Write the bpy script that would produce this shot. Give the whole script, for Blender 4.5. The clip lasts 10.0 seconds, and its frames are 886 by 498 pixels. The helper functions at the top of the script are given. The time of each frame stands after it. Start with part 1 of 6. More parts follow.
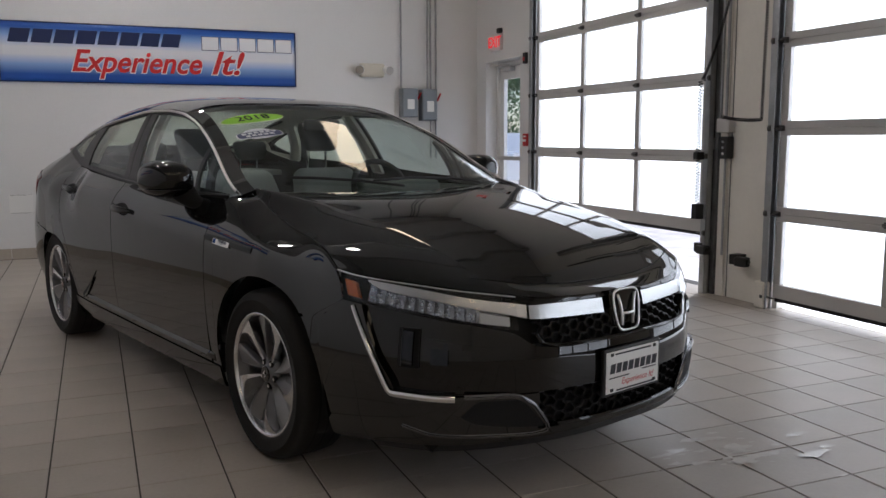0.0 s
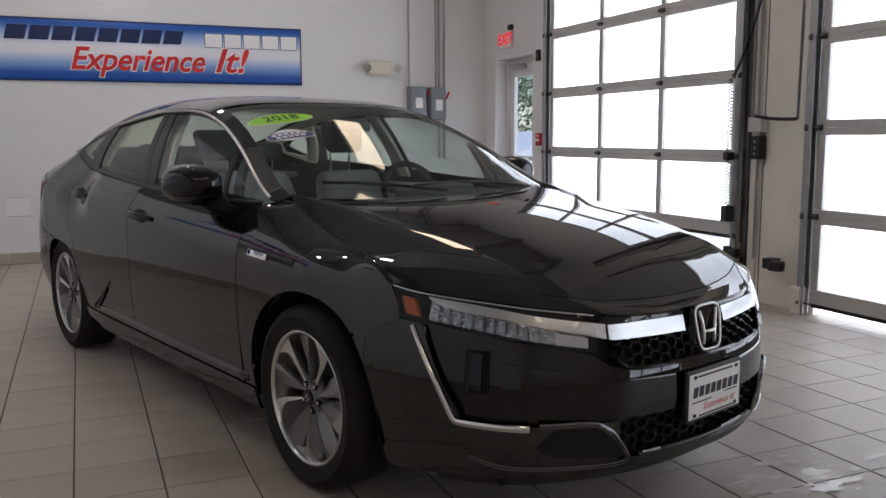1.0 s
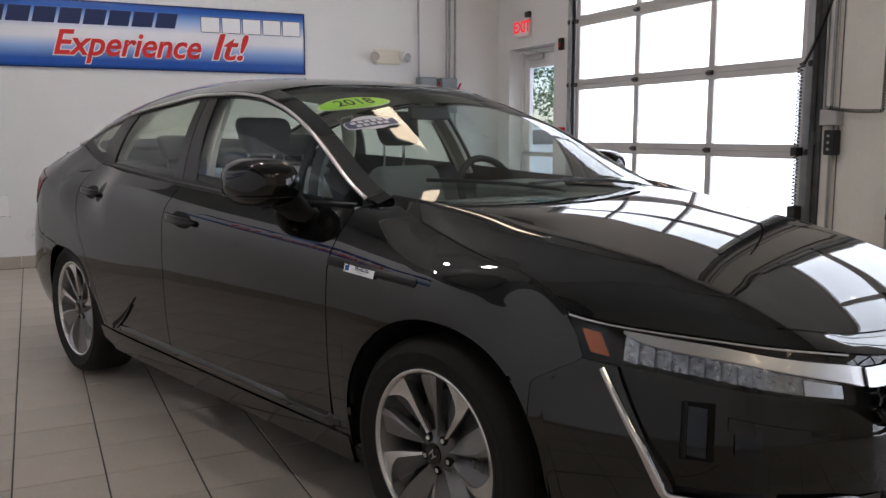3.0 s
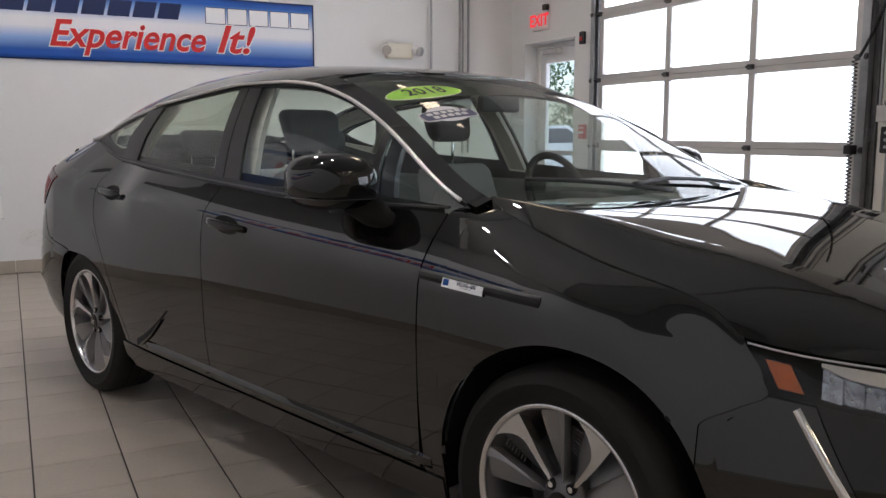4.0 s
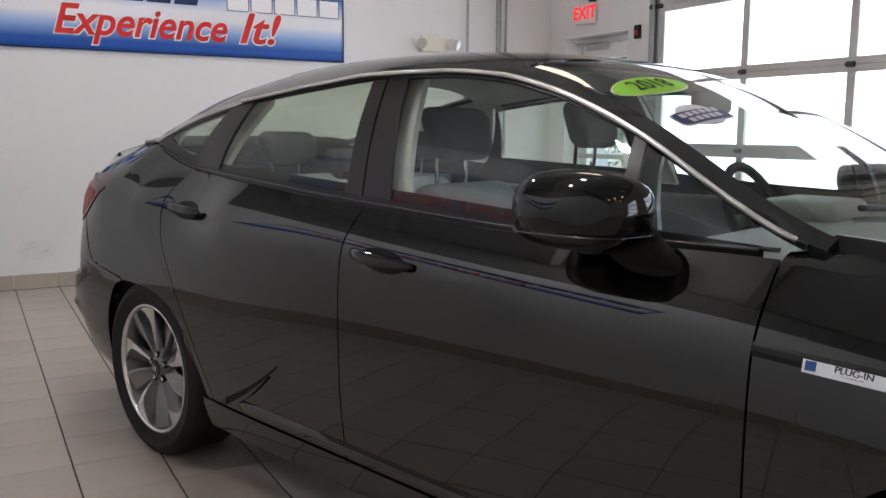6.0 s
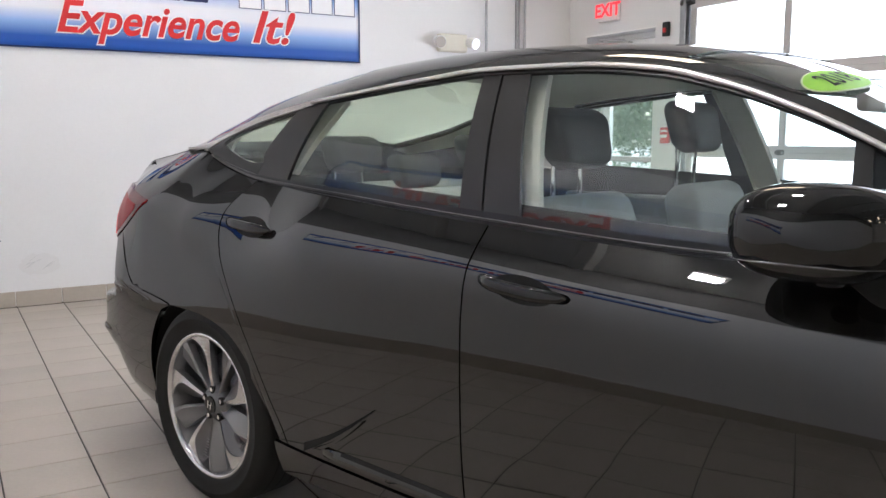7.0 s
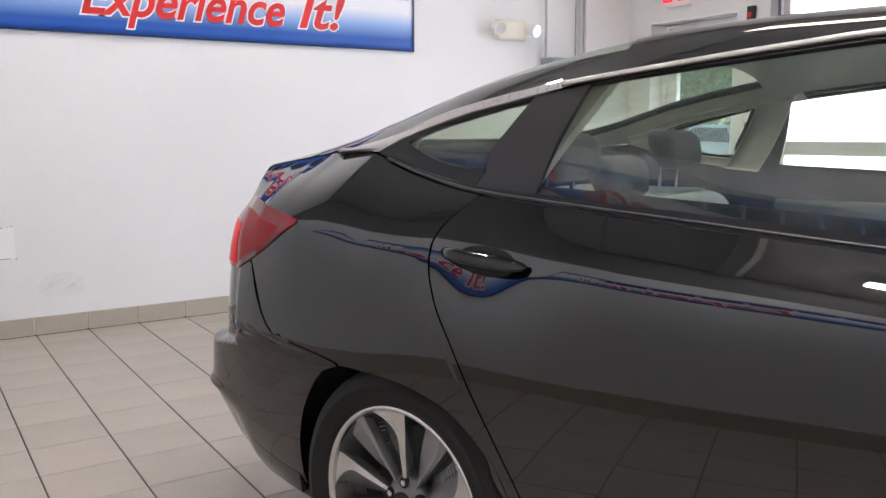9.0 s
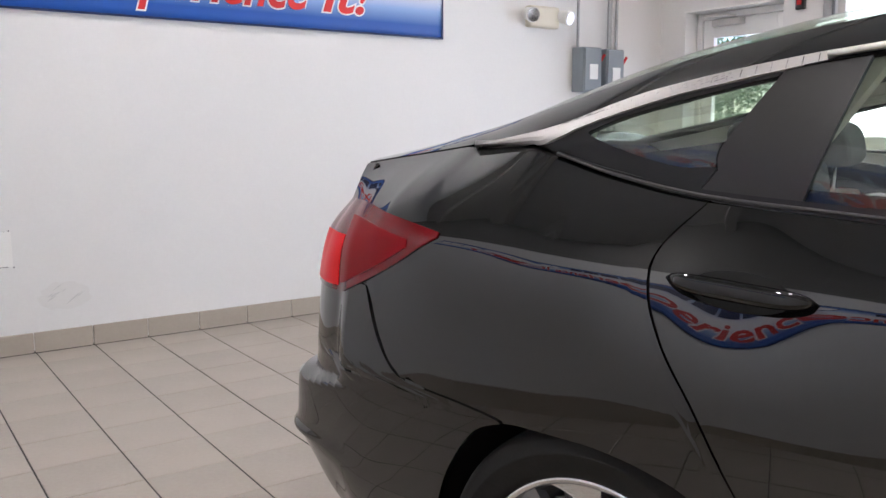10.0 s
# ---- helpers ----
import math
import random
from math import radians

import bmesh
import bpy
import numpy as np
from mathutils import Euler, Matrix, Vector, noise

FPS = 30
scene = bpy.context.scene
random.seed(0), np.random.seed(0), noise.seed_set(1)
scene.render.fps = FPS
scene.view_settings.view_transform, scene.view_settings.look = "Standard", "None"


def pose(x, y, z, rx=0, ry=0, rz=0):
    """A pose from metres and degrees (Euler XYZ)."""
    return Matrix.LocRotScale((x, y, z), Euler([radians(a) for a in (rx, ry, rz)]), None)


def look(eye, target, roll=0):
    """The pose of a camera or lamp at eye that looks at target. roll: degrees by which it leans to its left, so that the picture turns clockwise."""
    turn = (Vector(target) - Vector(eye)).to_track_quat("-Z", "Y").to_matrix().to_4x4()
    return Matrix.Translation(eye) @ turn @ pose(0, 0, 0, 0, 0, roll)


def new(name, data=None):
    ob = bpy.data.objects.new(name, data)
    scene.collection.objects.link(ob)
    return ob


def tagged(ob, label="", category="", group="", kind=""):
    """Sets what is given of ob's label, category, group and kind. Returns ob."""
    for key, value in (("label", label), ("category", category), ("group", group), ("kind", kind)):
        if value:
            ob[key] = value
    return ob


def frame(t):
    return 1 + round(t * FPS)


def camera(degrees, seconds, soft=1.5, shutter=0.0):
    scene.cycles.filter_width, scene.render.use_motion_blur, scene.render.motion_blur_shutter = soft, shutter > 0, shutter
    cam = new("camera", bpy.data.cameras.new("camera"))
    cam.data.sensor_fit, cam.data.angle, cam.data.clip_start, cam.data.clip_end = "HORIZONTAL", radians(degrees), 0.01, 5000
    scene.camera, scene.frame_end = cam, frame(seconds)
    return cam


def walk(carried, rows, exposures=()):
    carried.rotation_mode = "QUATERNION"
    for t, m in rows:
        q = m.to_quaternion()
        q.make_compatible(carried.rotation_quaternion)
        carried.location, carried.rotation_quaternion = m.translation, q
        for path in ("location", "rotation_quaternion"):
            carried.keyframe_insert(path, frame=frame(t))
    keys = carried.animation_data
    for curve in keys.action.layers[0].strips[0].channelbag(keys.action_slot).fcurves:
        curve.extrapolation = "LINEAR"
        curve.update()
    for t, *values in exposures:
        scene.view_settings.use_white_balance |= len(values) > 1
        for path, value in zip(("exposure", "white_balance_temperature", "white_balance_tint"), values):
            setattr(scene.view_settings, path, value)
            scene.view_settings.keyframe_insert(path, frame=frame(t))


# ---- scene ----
cam = camera(55.5, 10.0)
PATH = [
    (0, (-0.242, -0.033, 1.242), (0.525, 1.795, 0.982), -0.2),
    (0.5, (-0.295, 0.137, 1.246), (0.482, 1.962, 0.985), -0.2),
    (1, (-0.369, 0.307, 1.257), (0.423, 2.124, 0.993), -0.3),
    (1.5, (-0.435, 0.502, 1.244), (0.382, 2.309, 0.977), -0.1),
    (2, (-0.488, 0.709, 1.249), (0.354, 2.503, 0.981), -0.1),
    (2.5, (-0.554, 0.904, 1.24), (0.305, 2.69, 0.97), -0.1),
    (4, (-0.763, 1.628, 1.204), (0.152, 3.385, 0.933), -0.0),
    (4.5, (-0.831, 1.854, 1.202), (0.105, 3.6, 0.929), 0.1),
    (5, (-0.907, 2.109, 1.225), (0.047, 3.846, 0.954), 0.2),
    (6.5, (-1.091, 2.839, 1.219), (-0.087, 4.547, 0.947), 0.3),
    (7, (-1.172, 3.091, 1.226), (-0.145, 4.786, 0.958), -0.0),
    (7.5, (-1.235, 3.353, 1.209), (-0.186, 5.035, 0.94), -0.1),
    (8, (-1.294, 3.621, 1.222), (-0.224, 5.29, 0.952), 0.1),
    (8.5, (-1.362, 3.894, 1.203), (-0.288, 5.559, 0.933), -0.2),
    (9, (-1.406, 4.15, 1.22), (-0.315, 5.804, 0.948), -0.3),
    (9.5, (-1.444, 4.455, 1.205), (-0.323, 6.089, 0.932), -0.2),
    (10, (-1.491, 4.792, 1.205), (-0.345, 6.407, 0.925), -0.2),
]
EXPOSURES = [(0.0, 0.62, 5900, 14), (1.5, 0.9, 5900, 15), (2.5, 0.95, 5900, 15), (4.5, 1.2, 5950, 15), (6.5, 1.38, 5800, 13), (7.0, 1.86, 5750, 13), (7.5, 1.99, 5770, 14), (8.0, 1.94, 5800, 15), (8.5, 2.06, 5800, 15), (9.5, 1.76, 5800, 15), (10.0, 1.8, 5800, 15)]
walk(cam, [(t, look(eye, target, roll)) for t, eye, target, roll in PATH], EXPOSURES)

# ---- world and light ----
world = bpy.data.worlds.new("sky")
scene.world = world
world.use_nodes = True
wn = world.node_tree.nodes
sky = wn.new("ShaderNodeTexSky")
sky.sky_type, sky.sun_disc = "NISHITA", False
sky.sun_elevation, sky.sun_rotation = radians(48), radians(140)
world.node_tree.links.new(sky.outputs[0], wn["Background"].inputs[0])
wn["Background"].inputs[1].default_value = 0.12
sun = new("sun", bpy.data.lights.new("sun", "SUN"))
sun.data.energy, sun.data.angle, sun.data.color = 3.0, radians(12), (1, 0.96, 0.9)
sun.matrix_world = look((30, 20, 40), (0, 0, 0))


def socket(node, name):
    for i in node.inputs:
        if i.name == name:
            return i


def surface(name, colour, rough=0.5, metal=0.0, vary=0.0, grain=40.0, bump=0.0, coat=0.0, spread=3.0, random_tint=0.0, spec=0.5, coat_ior=1.5):
    """A principled surface with blotches at one scale, grain at another, and fine relief."""
    m = bpy.data.materials.new(name)
    m.use_nodes = True
    nt = m.node_tree
    p = nt.nodes["Principled BSDF"]
    socket(p, "Base Color").default_value = (*colour, 1)
    socket(p, "Roughness").default_value = rough
    socket(p, "Metallic").default_value = metal
    socket(p, "Coat Weight").default_value = coat
    socket(p, "Coat Roughness").default_value = 0.02
    socket(p, "Coat IOR").default_value = coat_ior
    socket(p, "Specular IOR Level").default_value = spec
    if vary or bump or random_tint:
        co = nt.nodes.new("ShaderNodeTexCoord")
        big = nt.nodes.new("ShaderNodeTexNoise")
        big.inputs["Scale"].default_value, big.inputs["Detail"].default_value = spread, 5
        fine = nt.nodes.new("ShaderNodeTexNoise")
        fine.inputs["Scale"].default_value, fine.inputs["Detail"].default_value = grain, 4
        for n in (big, fine):
            nt.links.new(co.outputs["Object"], n.inputs["Vector"])
        mix = nt.nodes.new("ShaderNodeMath")
        mix.operation = "MULTIPLY_ADD"
        nt.links.new(fine.outputs[0], mix.inputs[0])
        mix.inputs[1].default_value = 0.5
        nt.links.new(big.outputs[0], mix.inputs[2])
        value = mix.outputs[0]
        if random_tint:
            info = nt.nodes.new("ShaderNodeObjectInfo")
            add = nt.nodes.new("ShaderNodeMath")
            add.operation = "MULTIPLY_ADD"
            nt.links.new(info.outputs["Random"], add.inputs[0])
            add.inputs[1].default_value = random_tint
            nt.links.new(value, add.inputs[2])
            value = add.outputs[0]
        ramp = nt.nodes.new("ShaderNodeMapRange")
        nt.links.new(value, ramp.inputs["Value"])
        ramp.inputs["From Min"].default_value, ramp.inputs["From Max"].default_value = 0.45, 1.05
        ramp.inputs["To Min"].default_value, ramp.inputs["To Max"].default_value = 1 - vary, 1 + vary
        mul = nt.nodes.new("ShaderNodeVectorMath")
        mul.operation = "SCALE"
        mul.inputs[0].default_value = colour
        nt.links.new(ramp.outputs[0], mul.inputs["Scale"])
        nt.links.new(mul.outputs[0], socket(p, "Base Color"))
        if bump:
            b = nt.nodes.new("ShaderNodeBump")
            b.inputs["Strength"].default_value, b.inputs["Distance"].default_value = bump, 0.004
            nt.links.new(fine.outputs[0], b.inputs["Height"])
            nt.links.new(b.outputs[0], socket(p, "Normal"))
    return m


def pane(name, tint, gain=0.045, rough=0.0, milk=0.0, milk_colour=(0.9, 0.9, 0.9)):
    """Thin glass: what lies behind, tinted, with gloss by Fresnel; milk adds a translucent part."""
    m = bpy.data.materials.new(name)
    m.use_nodes = True
    nt = m.node_tree
    nt.nodes.remove(nt.nodes["Principled BSDF"])
    out = nt.nodes["Material Output"]
    clear, gloss = nt.nodes.new("ShaderNodeBsdfTransparent"), nt.nodes.new("ShaderNodeBsdfGlossy")
    clear.inputs[0].default_value = (*tint, 1)
    gloss.inputs["Roughness"].default_value = rough
    facing, p5, fac = nt.nodes.new("ShaderNodeLayerWeight"), nt.nodes.new("ShaderNodeMath"), nt.nodes.new("ShaderNodeMath")
    facing.inputs["Blend"].default_value = 0.5
    p5.operation, fac.operation = "POWER", "MULTIPLY_ADD"
    nt.links.new(facing.outputs["Facing"], p5.inputs[0])
    p5.inputs[1].default_value = 5.0
    nt.links.new(p5.outputs[0], fac.inputs[0])
    fac.inputs[1].default_value, fac.inputs[2].default_value = 1 - gain, gain
    mix = nt.nodes.new("ShaderNodeMixShader")
    nt.links.new(fac.outputs[0], mix.inputs[0])
    base = clear.outputs[0]
    if milk:
        white = nt.nodes.new("ShaderNodeBsdfTranslucent")
        white.inputs[0].default_value = (*milk_colour, 1)
        m2 = nt.nodes.new("ShaderNodeMixShader")
        m2.inputs[0].default_value = milk
        nt.links.new(clear.outputs[0], m2.inputs[1])
        nt.links.new(white.outputs[0], m2.inputs[2])
        base = m2.outputs[0]
    nt.links.new(base, mix.inputs[1])
    nt.links.new(gloss.outputs[0], mix.inputs[2])
    nt.links.new(mix.outputs[0], out.inputs[0])
    return m


def glow(name, colour, strength):
    m = bpy.data.materials.new(name)
    m.use_nodes = True
    p = m.node_tree.nodes["Principled BSDF"]
    socket(p, "Base Color").default_value = (*colour, 1)
    socket(p, "Emission Color").default_value = (*colour, 1)
    socket(p, "Emission Strength").default_value = strength
    return m


M_WALL = surface("painted wall", (0.74, 0.74, 0.74), 0.55, vary=0.03, grain=60, bump=0.05, spread=0.8)
# dark tone for the unseen upper wall, added so the paint mirrors less light
M_UPPER = surface("added dark upper wall", (0.16, 0.157, 0.15), 0.7, vary=0.1, grain=20, bump=0.05, spread=1.0)
M_TILE = surface("beige floor tile", (0.385, 0.345, 0.30), 0.42, vary=0.10, grain=55, bump=0.03, spread=2.2, random_tint=0.25, spec=0.22)
M_GROUT = surface("dark grout", (0.045, 0.04, 0.035), 0.85, vary=0.3, grain=60, bump=0.2)
M_BASE = surface("beige skirting tile", (0.40, 0.355, 0.30), 0.4, vary=0.08, grain=50, spread=4, random_tint=0.2)
M_CEIL = surface("pale grey ceiling", (0.40, 0.39, 0.37), 0.8, vary=0.06, grain=20)
M_ALU = surface("satin aluminium", (0.56, 0.545, 0.53), 0.45, metal=0.35, vary=0.06, grain=90)
M_STEEL = surface("galvanised steel", (0.40, 0.41, 0.42), 0.45, metal=0.9, vary=0.15, grain=25, spread=9)
M_HINGE = surface("dark worn steel", (0.10, 0.098, 0.095), 0.4, metal=0.7, vary=0.2, grain=60)
M_PILLAR = surface("cream painted steel", (0.80, 0.765, 0.70), 0.5, vary=0.05, grain=30, bump=0.04)
M_BLACK = surface("black plastic", (0.012, 0.012, 0.013), 0.45, vary=0.2, grain=80)
M_RUBBER = surface("black rubber", (0.018, 0.0175, 0.017), 0.7, vary=0.2, grain=120, bump=0.15, spec=0.25)
M_GREYBOX = surface("grey enamel", (0.22, 0.25, 0.28), 0.4, vary=0.05, grain=40)
M_CREAM = surface("cream plastic", (0.66, 0.62, 0.52), 0.4, vary=0.04)
M_WHITE = surface("white plastic", (0.8, 0.8, 0.79), 0.4, vary=0.03)
M_RED = surface("red enamel", (0.55, 0.02, 0.02), 0.35, vary=0.06)
M_CHROME = surface("chrome", (0.86, 0.86, 0.87), 0.06, metal=1.0)
M_SATIN = surface("brushed window trim", (0.74, 0.72, 0.70), 0.34, metal=1.0, vary=0.05, grain=200)
M_PLATE = surface("satin grey trim plate", (0.46, 0.44, 0.43), 0.42, metal=0.6, vary=0.05, grain=200)
M_DOORGLASS = pane("garage door pane", (0.97, 0.98, 0.98))
M_DAY = glow("overcast daylight", (0.97, 0.985, 1.0), 1.4)
M_PAINT = surface("black car paint", (0.0035, 0.0035, 0.0036), 0.5, coat=1.0, vary=0.12, grain=900, spread=2, spec=0.0, coat_ior=1.79)
M_BUMPER = surface("black bumper paint", (0.0022, 0.0022, 0.0023), 0.5, coat=1.0, vary=0.12, grain=900, spread=2, spec=0.0, coat_ior=1.75)
# hand-polish waves in the clear coat
nt = M_PAINT.node_tree
co, wob, bmp = nt.nodes.new("ShaderNodeTexCoord"), nt.nodes.new("ShaderNodeTexNoise"), nt.nodes.new("ShaderNodeBump")
wob.inputs["Scale"].default_value, wob.inputs["Detail"].default_value = 3.0, 1.0
bmp.inputs["Strength"].default_value, bmp.inputs["Distance"].default_value = 0.10, 0.006
nt.links.new(co.outputs["Object"], wob.inputs["Vector"])
nt.links.new(wob.outputs[0], bmp.inputs["Height"])
nt.links.new(bmp.outputs[0], socket(nt.nodes["Principled BSDF"], "Coat Normal"))
M_GLASS = pane("tinted car glass", (0.80, 0.88, 0.84), 0.065, milk=0.04, milk_colour=(0.86, 0.92, 0.88))
M_GLASS_R = pane("rear car glass", (0.88, 0.95, 0.84), 0.075, milk=0.10, milk_colour=(0.86, 0.92, 0.84))
M_TRIM = surface("satin black trim", (0.010, 0.010, 0.0105), 0.33, vary=0.1, grain=100, spec=0.35)
M_PIANO = surface("gloss black trim", (0.0025, 0.0025, 0.0026), 0.4, coat=1.0, spec=0.0, coat_ior=1.58)
M_CAVITY = surface("dark cavity", (0.004, 0.004, 0.004), 0.9)
M_SEAT = surface("charcoal leather", (0.026, 0.028, 0.028), 0.65, spec=0.2, vary=0.15, grain=140, bump=0.12)
M_SEATGREY = surface("grey seat cloth", (0.34, 0.36, 0.355), 0.7, spec=0.3, vary=0.12, grain=160, bump=0.12)
M_DASH = surface("soft grey plastic", (0.17, 0.185, 0.175), 0.6, vary=0.1, grain=160, bump=0.08)
M_LINER = surface("pale headliner", (0.60, 0.585, 0.52), 0.9, vary=0.05, grain=90)
M_MACHINED = surface("machined alloy", (0.74, 0.74, 0.75), 0.2, metal=0.95, vary=0.05, grain=200)
M_WHEELGREY = surface("grey wheel paint", (0.16, 0.16, 0.165), 0.34, metal=0.6, coat=0.25)

M_SPOKEGREY = surface("light grey wheel paint", (0.27, 0.27, 0.275), 0.34, metal=0.6, coat=0.25)
M_AMBER = surface("amber plastic", (0.52, 0.11, 0.012), 0.15, coat=0.6, vary=0.1, grain=300)
M_REFLECT = surface("lamp reflector", (0.40, 0.42, 0.46), 0.16, metal=1.0, vary=0.8, grain=60, bump=1.0)
M_CLEAR = pane("clear lamp cover", (0.90, 0.91, 0.92), 0.05)
M_COVER = surface("dark pillar cover", (0.016, 0.015, 0.014), 0.36, vary=0.1, grain=100, spec=0.55)
# for the blocks that imitate a reflection in the bumper face
M_INSET = surface("dark bumper inset", (0.05, 0.055, 0.065), 0.08, metal=0.8, vary=0.5, grain=30)
M_JEWEL = surface("faceted lamp lens", (0.66, 0.69, 0.74), 0.30, metal=0.9)
M_WING = surface("dulled chrome wing", (0.80, 0.80, 0.81), 0.38, metal=0.85, vary=0.05, grain=150)
M_NOSECHROME = surface("satin chrome", (0.48, 0.49, 0.49), 0.20, metal=1.0, vary=0.06, grain=120)
M_SIDEGLASS = pane("side window glass", (0.89, 0.96, 0.94), 0.075, milk=0.06, milk_colour=(0.88, 0.93, 0.92))
M_SMOKE = surface("smoked red lens", (0.15, 0.004, 0.007), 0.15, coat=0.25, spec=0.3)
M_TAILRED = surface("bright red lens", (0.85, 0.006, 0.012), 0.3, spec=0.1)
M_TAILDEEP = surface("deep red lens", (0.26, 0.005, 0.010), 0.3, spec=0.1)

M_BADGEBLUE = surface("blue badge enamel", (0.03, 0.10, 0.35), 0.2)
M_BADGEINK = surface("badge lettering", (0.03, 0.04, 0.09), 0.3)


# ---- mesh helpers ----
def mesh_object(name, verts, faces, material, parent=None, label="", smooth=True, edges=()):
    me = bpy.data.meshes.new(name)
    me.from_pydata([tuple(map(float, v)) for v in verts], list(edges), [tuple(f) for f in faces])
    me.materials.append(material)
    if smooth:
        me.polygons.foreach_set("use_smooth", [True] * len(me.polygons))
    me.update()
    ob = new(name, me)
    ob.parent = parent
    return tagged(ob, label)


def part(name, bm, material, parent, label="", smooth=False):
    """Links a bmesh as one mesh object under a thing or a part."""
    me = bpy.data.meshes.new(name)
    bm.normal_update()
    bm.to_mesh(me)
    bm.free()
    me.materials.append(material)
    if smooth:
        me.polygons.foreach_set("use_smooth", [True] * len(me.polygons))
    ob = new(name, me)
    ob.parent = parent
    return tagged(ob, label)


def empty(name, m, label, category, group="", kind=""):
    ob = new(name)
    ob.empty_display_size = 0.1
    ob.matrix_world = m
    return tagged(ob, label, category, group, kind)


def add_box(bm, lo, hi, bevel=0.0, seg=1):
    """A box between two corners, with its edges rounded."""
    c = [(a + b) / 2 for a, b in zip(lo, hi)]
    size = [abs(b - a) for a, b in zip(lo, hi)]
    made = bmesh.ops.create_cube(bm, size=1, matrix=Matrix.Translation(c) @ Matrix.Diagonal((*size, 1)))
    if bevel:
        es = {e for v in made["verts"] for e in v.link_edges}
        bmesh.ops.bevel(bm, geom=list(es), offset=min(bevel, min(size) * 0.45), segments=seg, affect="EDGES", profile=0.5)
    return bm


def box(lo, hi, bevel=0.0, seg=1):
    return add_box(bmesh.new(), lo, hi, bevel, seg)


def add_rod(bm, a, b, r, n=12, r2=None):
    a, b = Vector(a), Vector(b)
    d = b - a
    m = Matrix.Translation((a + b) / 2) @ d.to_track_quat("Z", "Y").to_matrix().to_4x4()
    bmesh.ops.create_cone(bm, cap_ends=True, segments=n, radius1=r, radius2=r if r2 is None else r2, depth=d.length, matrix=m)
    return bm


def rod(a, b, r, n=12, r2=None):
    return add_rod(bmesh.new(), a, b, r, n, r2)


def tube_data(points, r, n=8, closed=False):
    """Vertices and faces of a round tube along points."""
    pts = [Vector(p) for p in points]
    vs, fs = [], []
    k = len(pts)
    up = Vector((0.13, 0.21, 0.97))
    for i, p in enumerate(pts):
        d = (pts[(i + 1) % k] - pts[i - 1]) if closed else (pts[min(i + 1, k - 1)] - pts[max(i - 1, 0)])
        d.normalize()
        x = d.cross(up).normalized()
        y = d.cross(x)
        for j in range(n):
            a = 2 * math.pi * j / n
            vs.append(p + (x * math.cos(a) + y * math.sin(a)) * r)
    for i in range(k if closed else k - 1):
        for j in range(n):
            a, b = i * n, ((i + 1) % k) * n
            fs.append((a + j, a + (j + 1) % n, b + (j + 1) % n, b + j))
    if not closed:
        fs.append(tuple(range(n - 1, -1, -1)))
        fs.append(tuple((k - 1) * n + j for j in range(n)))
    return vs, fs


def tube(name, points, r, material, parent=None, n=8, closed=False, label=""):
    vs, fs = tube_data(points, r, n, closed)
    return mesh_object(name, vs, fs, material, parent, label)


def writing(name, text, size, material, m, parent=None, depth=0.001, shear=0.0, align="CENTER", label="", bold=0.0, space=1.0):
    """Raised letters in the built-in font, turned into a mesh."""
    cu = bpy.data.curves.new(name, "FONT")
    cu.body, cu.size, cu.extrude, cu.shear, cu.align_x, cu.align_y, cu.offset = text, size, depth, shear, align, "CENTER", bold
    cu.space_character = space
    tmp = bpy.data.objects.new(name, cu)
    scene.collection.objects.link(tmp)
    me = bpy.data.meshes.new_from_object(tmp.evaluated_get(bpy.context.evaluated_depsgraph_get()))
    bpy.data.objects.remove(tmp)
    me.materials.clear()
    me.materials.append(material)
    ob = new(name, me)
    ob.parent = parent
    ob.matrix_basis = m
    return tagged(ob, label)


# ---- the room ----
WEST, EAST, SOUTH, NORTH, TOP = -2.45, 4.34, -6.0, 9.76, 4.6


def block(name, lo, hi, material, label, category="wall", bevel=0.0):
    return tagged(part(name, box(lo, hi, bevel), material, None, label), label, category, "", "structure")


ground = tagged(part("ground", box((EAST + 0.3, -60, -0.35), (90, 70, -0.05)), surface("pale concrete yard", (0.50, 0.47, 0.44), 0.9, vary=0.3, grain=60, bump=0.2), None),
                "pale concrete yard outside the doors", "ground", "", "structure")
block("wall_north", (WEST, NORTH, 0), (EAST + 0.3, NORTH + 0.2, TOP), M_WALL, "white painted plaster wall with faint scuffs")
block("wall_west", (WEST - 0.2, SOUTH, 0), (WEST, NORTH + 0.2, 3.2), M_WALL, "plain white painted wall")
# unseen dark band, added to deepen the reflections in the car's shoulder
block("wall_west_upper", (WEST - 0.2, SOUTH, 3.2), (WEST, NORTH + 0.2, TOP), M_UPPER, "unseen dark upper wall band, added to darken the car's reflections", "wall")
block("wall_south", (WEST, SOUTH - 0.2, 0), (EAST + 0.3, SOUTH, TOP), M_WALL, "plain white painted wall")
block("ceiling", (WEST - 0.2, SOUTH - 0.2, TOP), (EAST + 0.5, NORTH + 0.2, TOP + 0.15), M_CEIL, "dim grey ceiling above the bay", "ceiling")

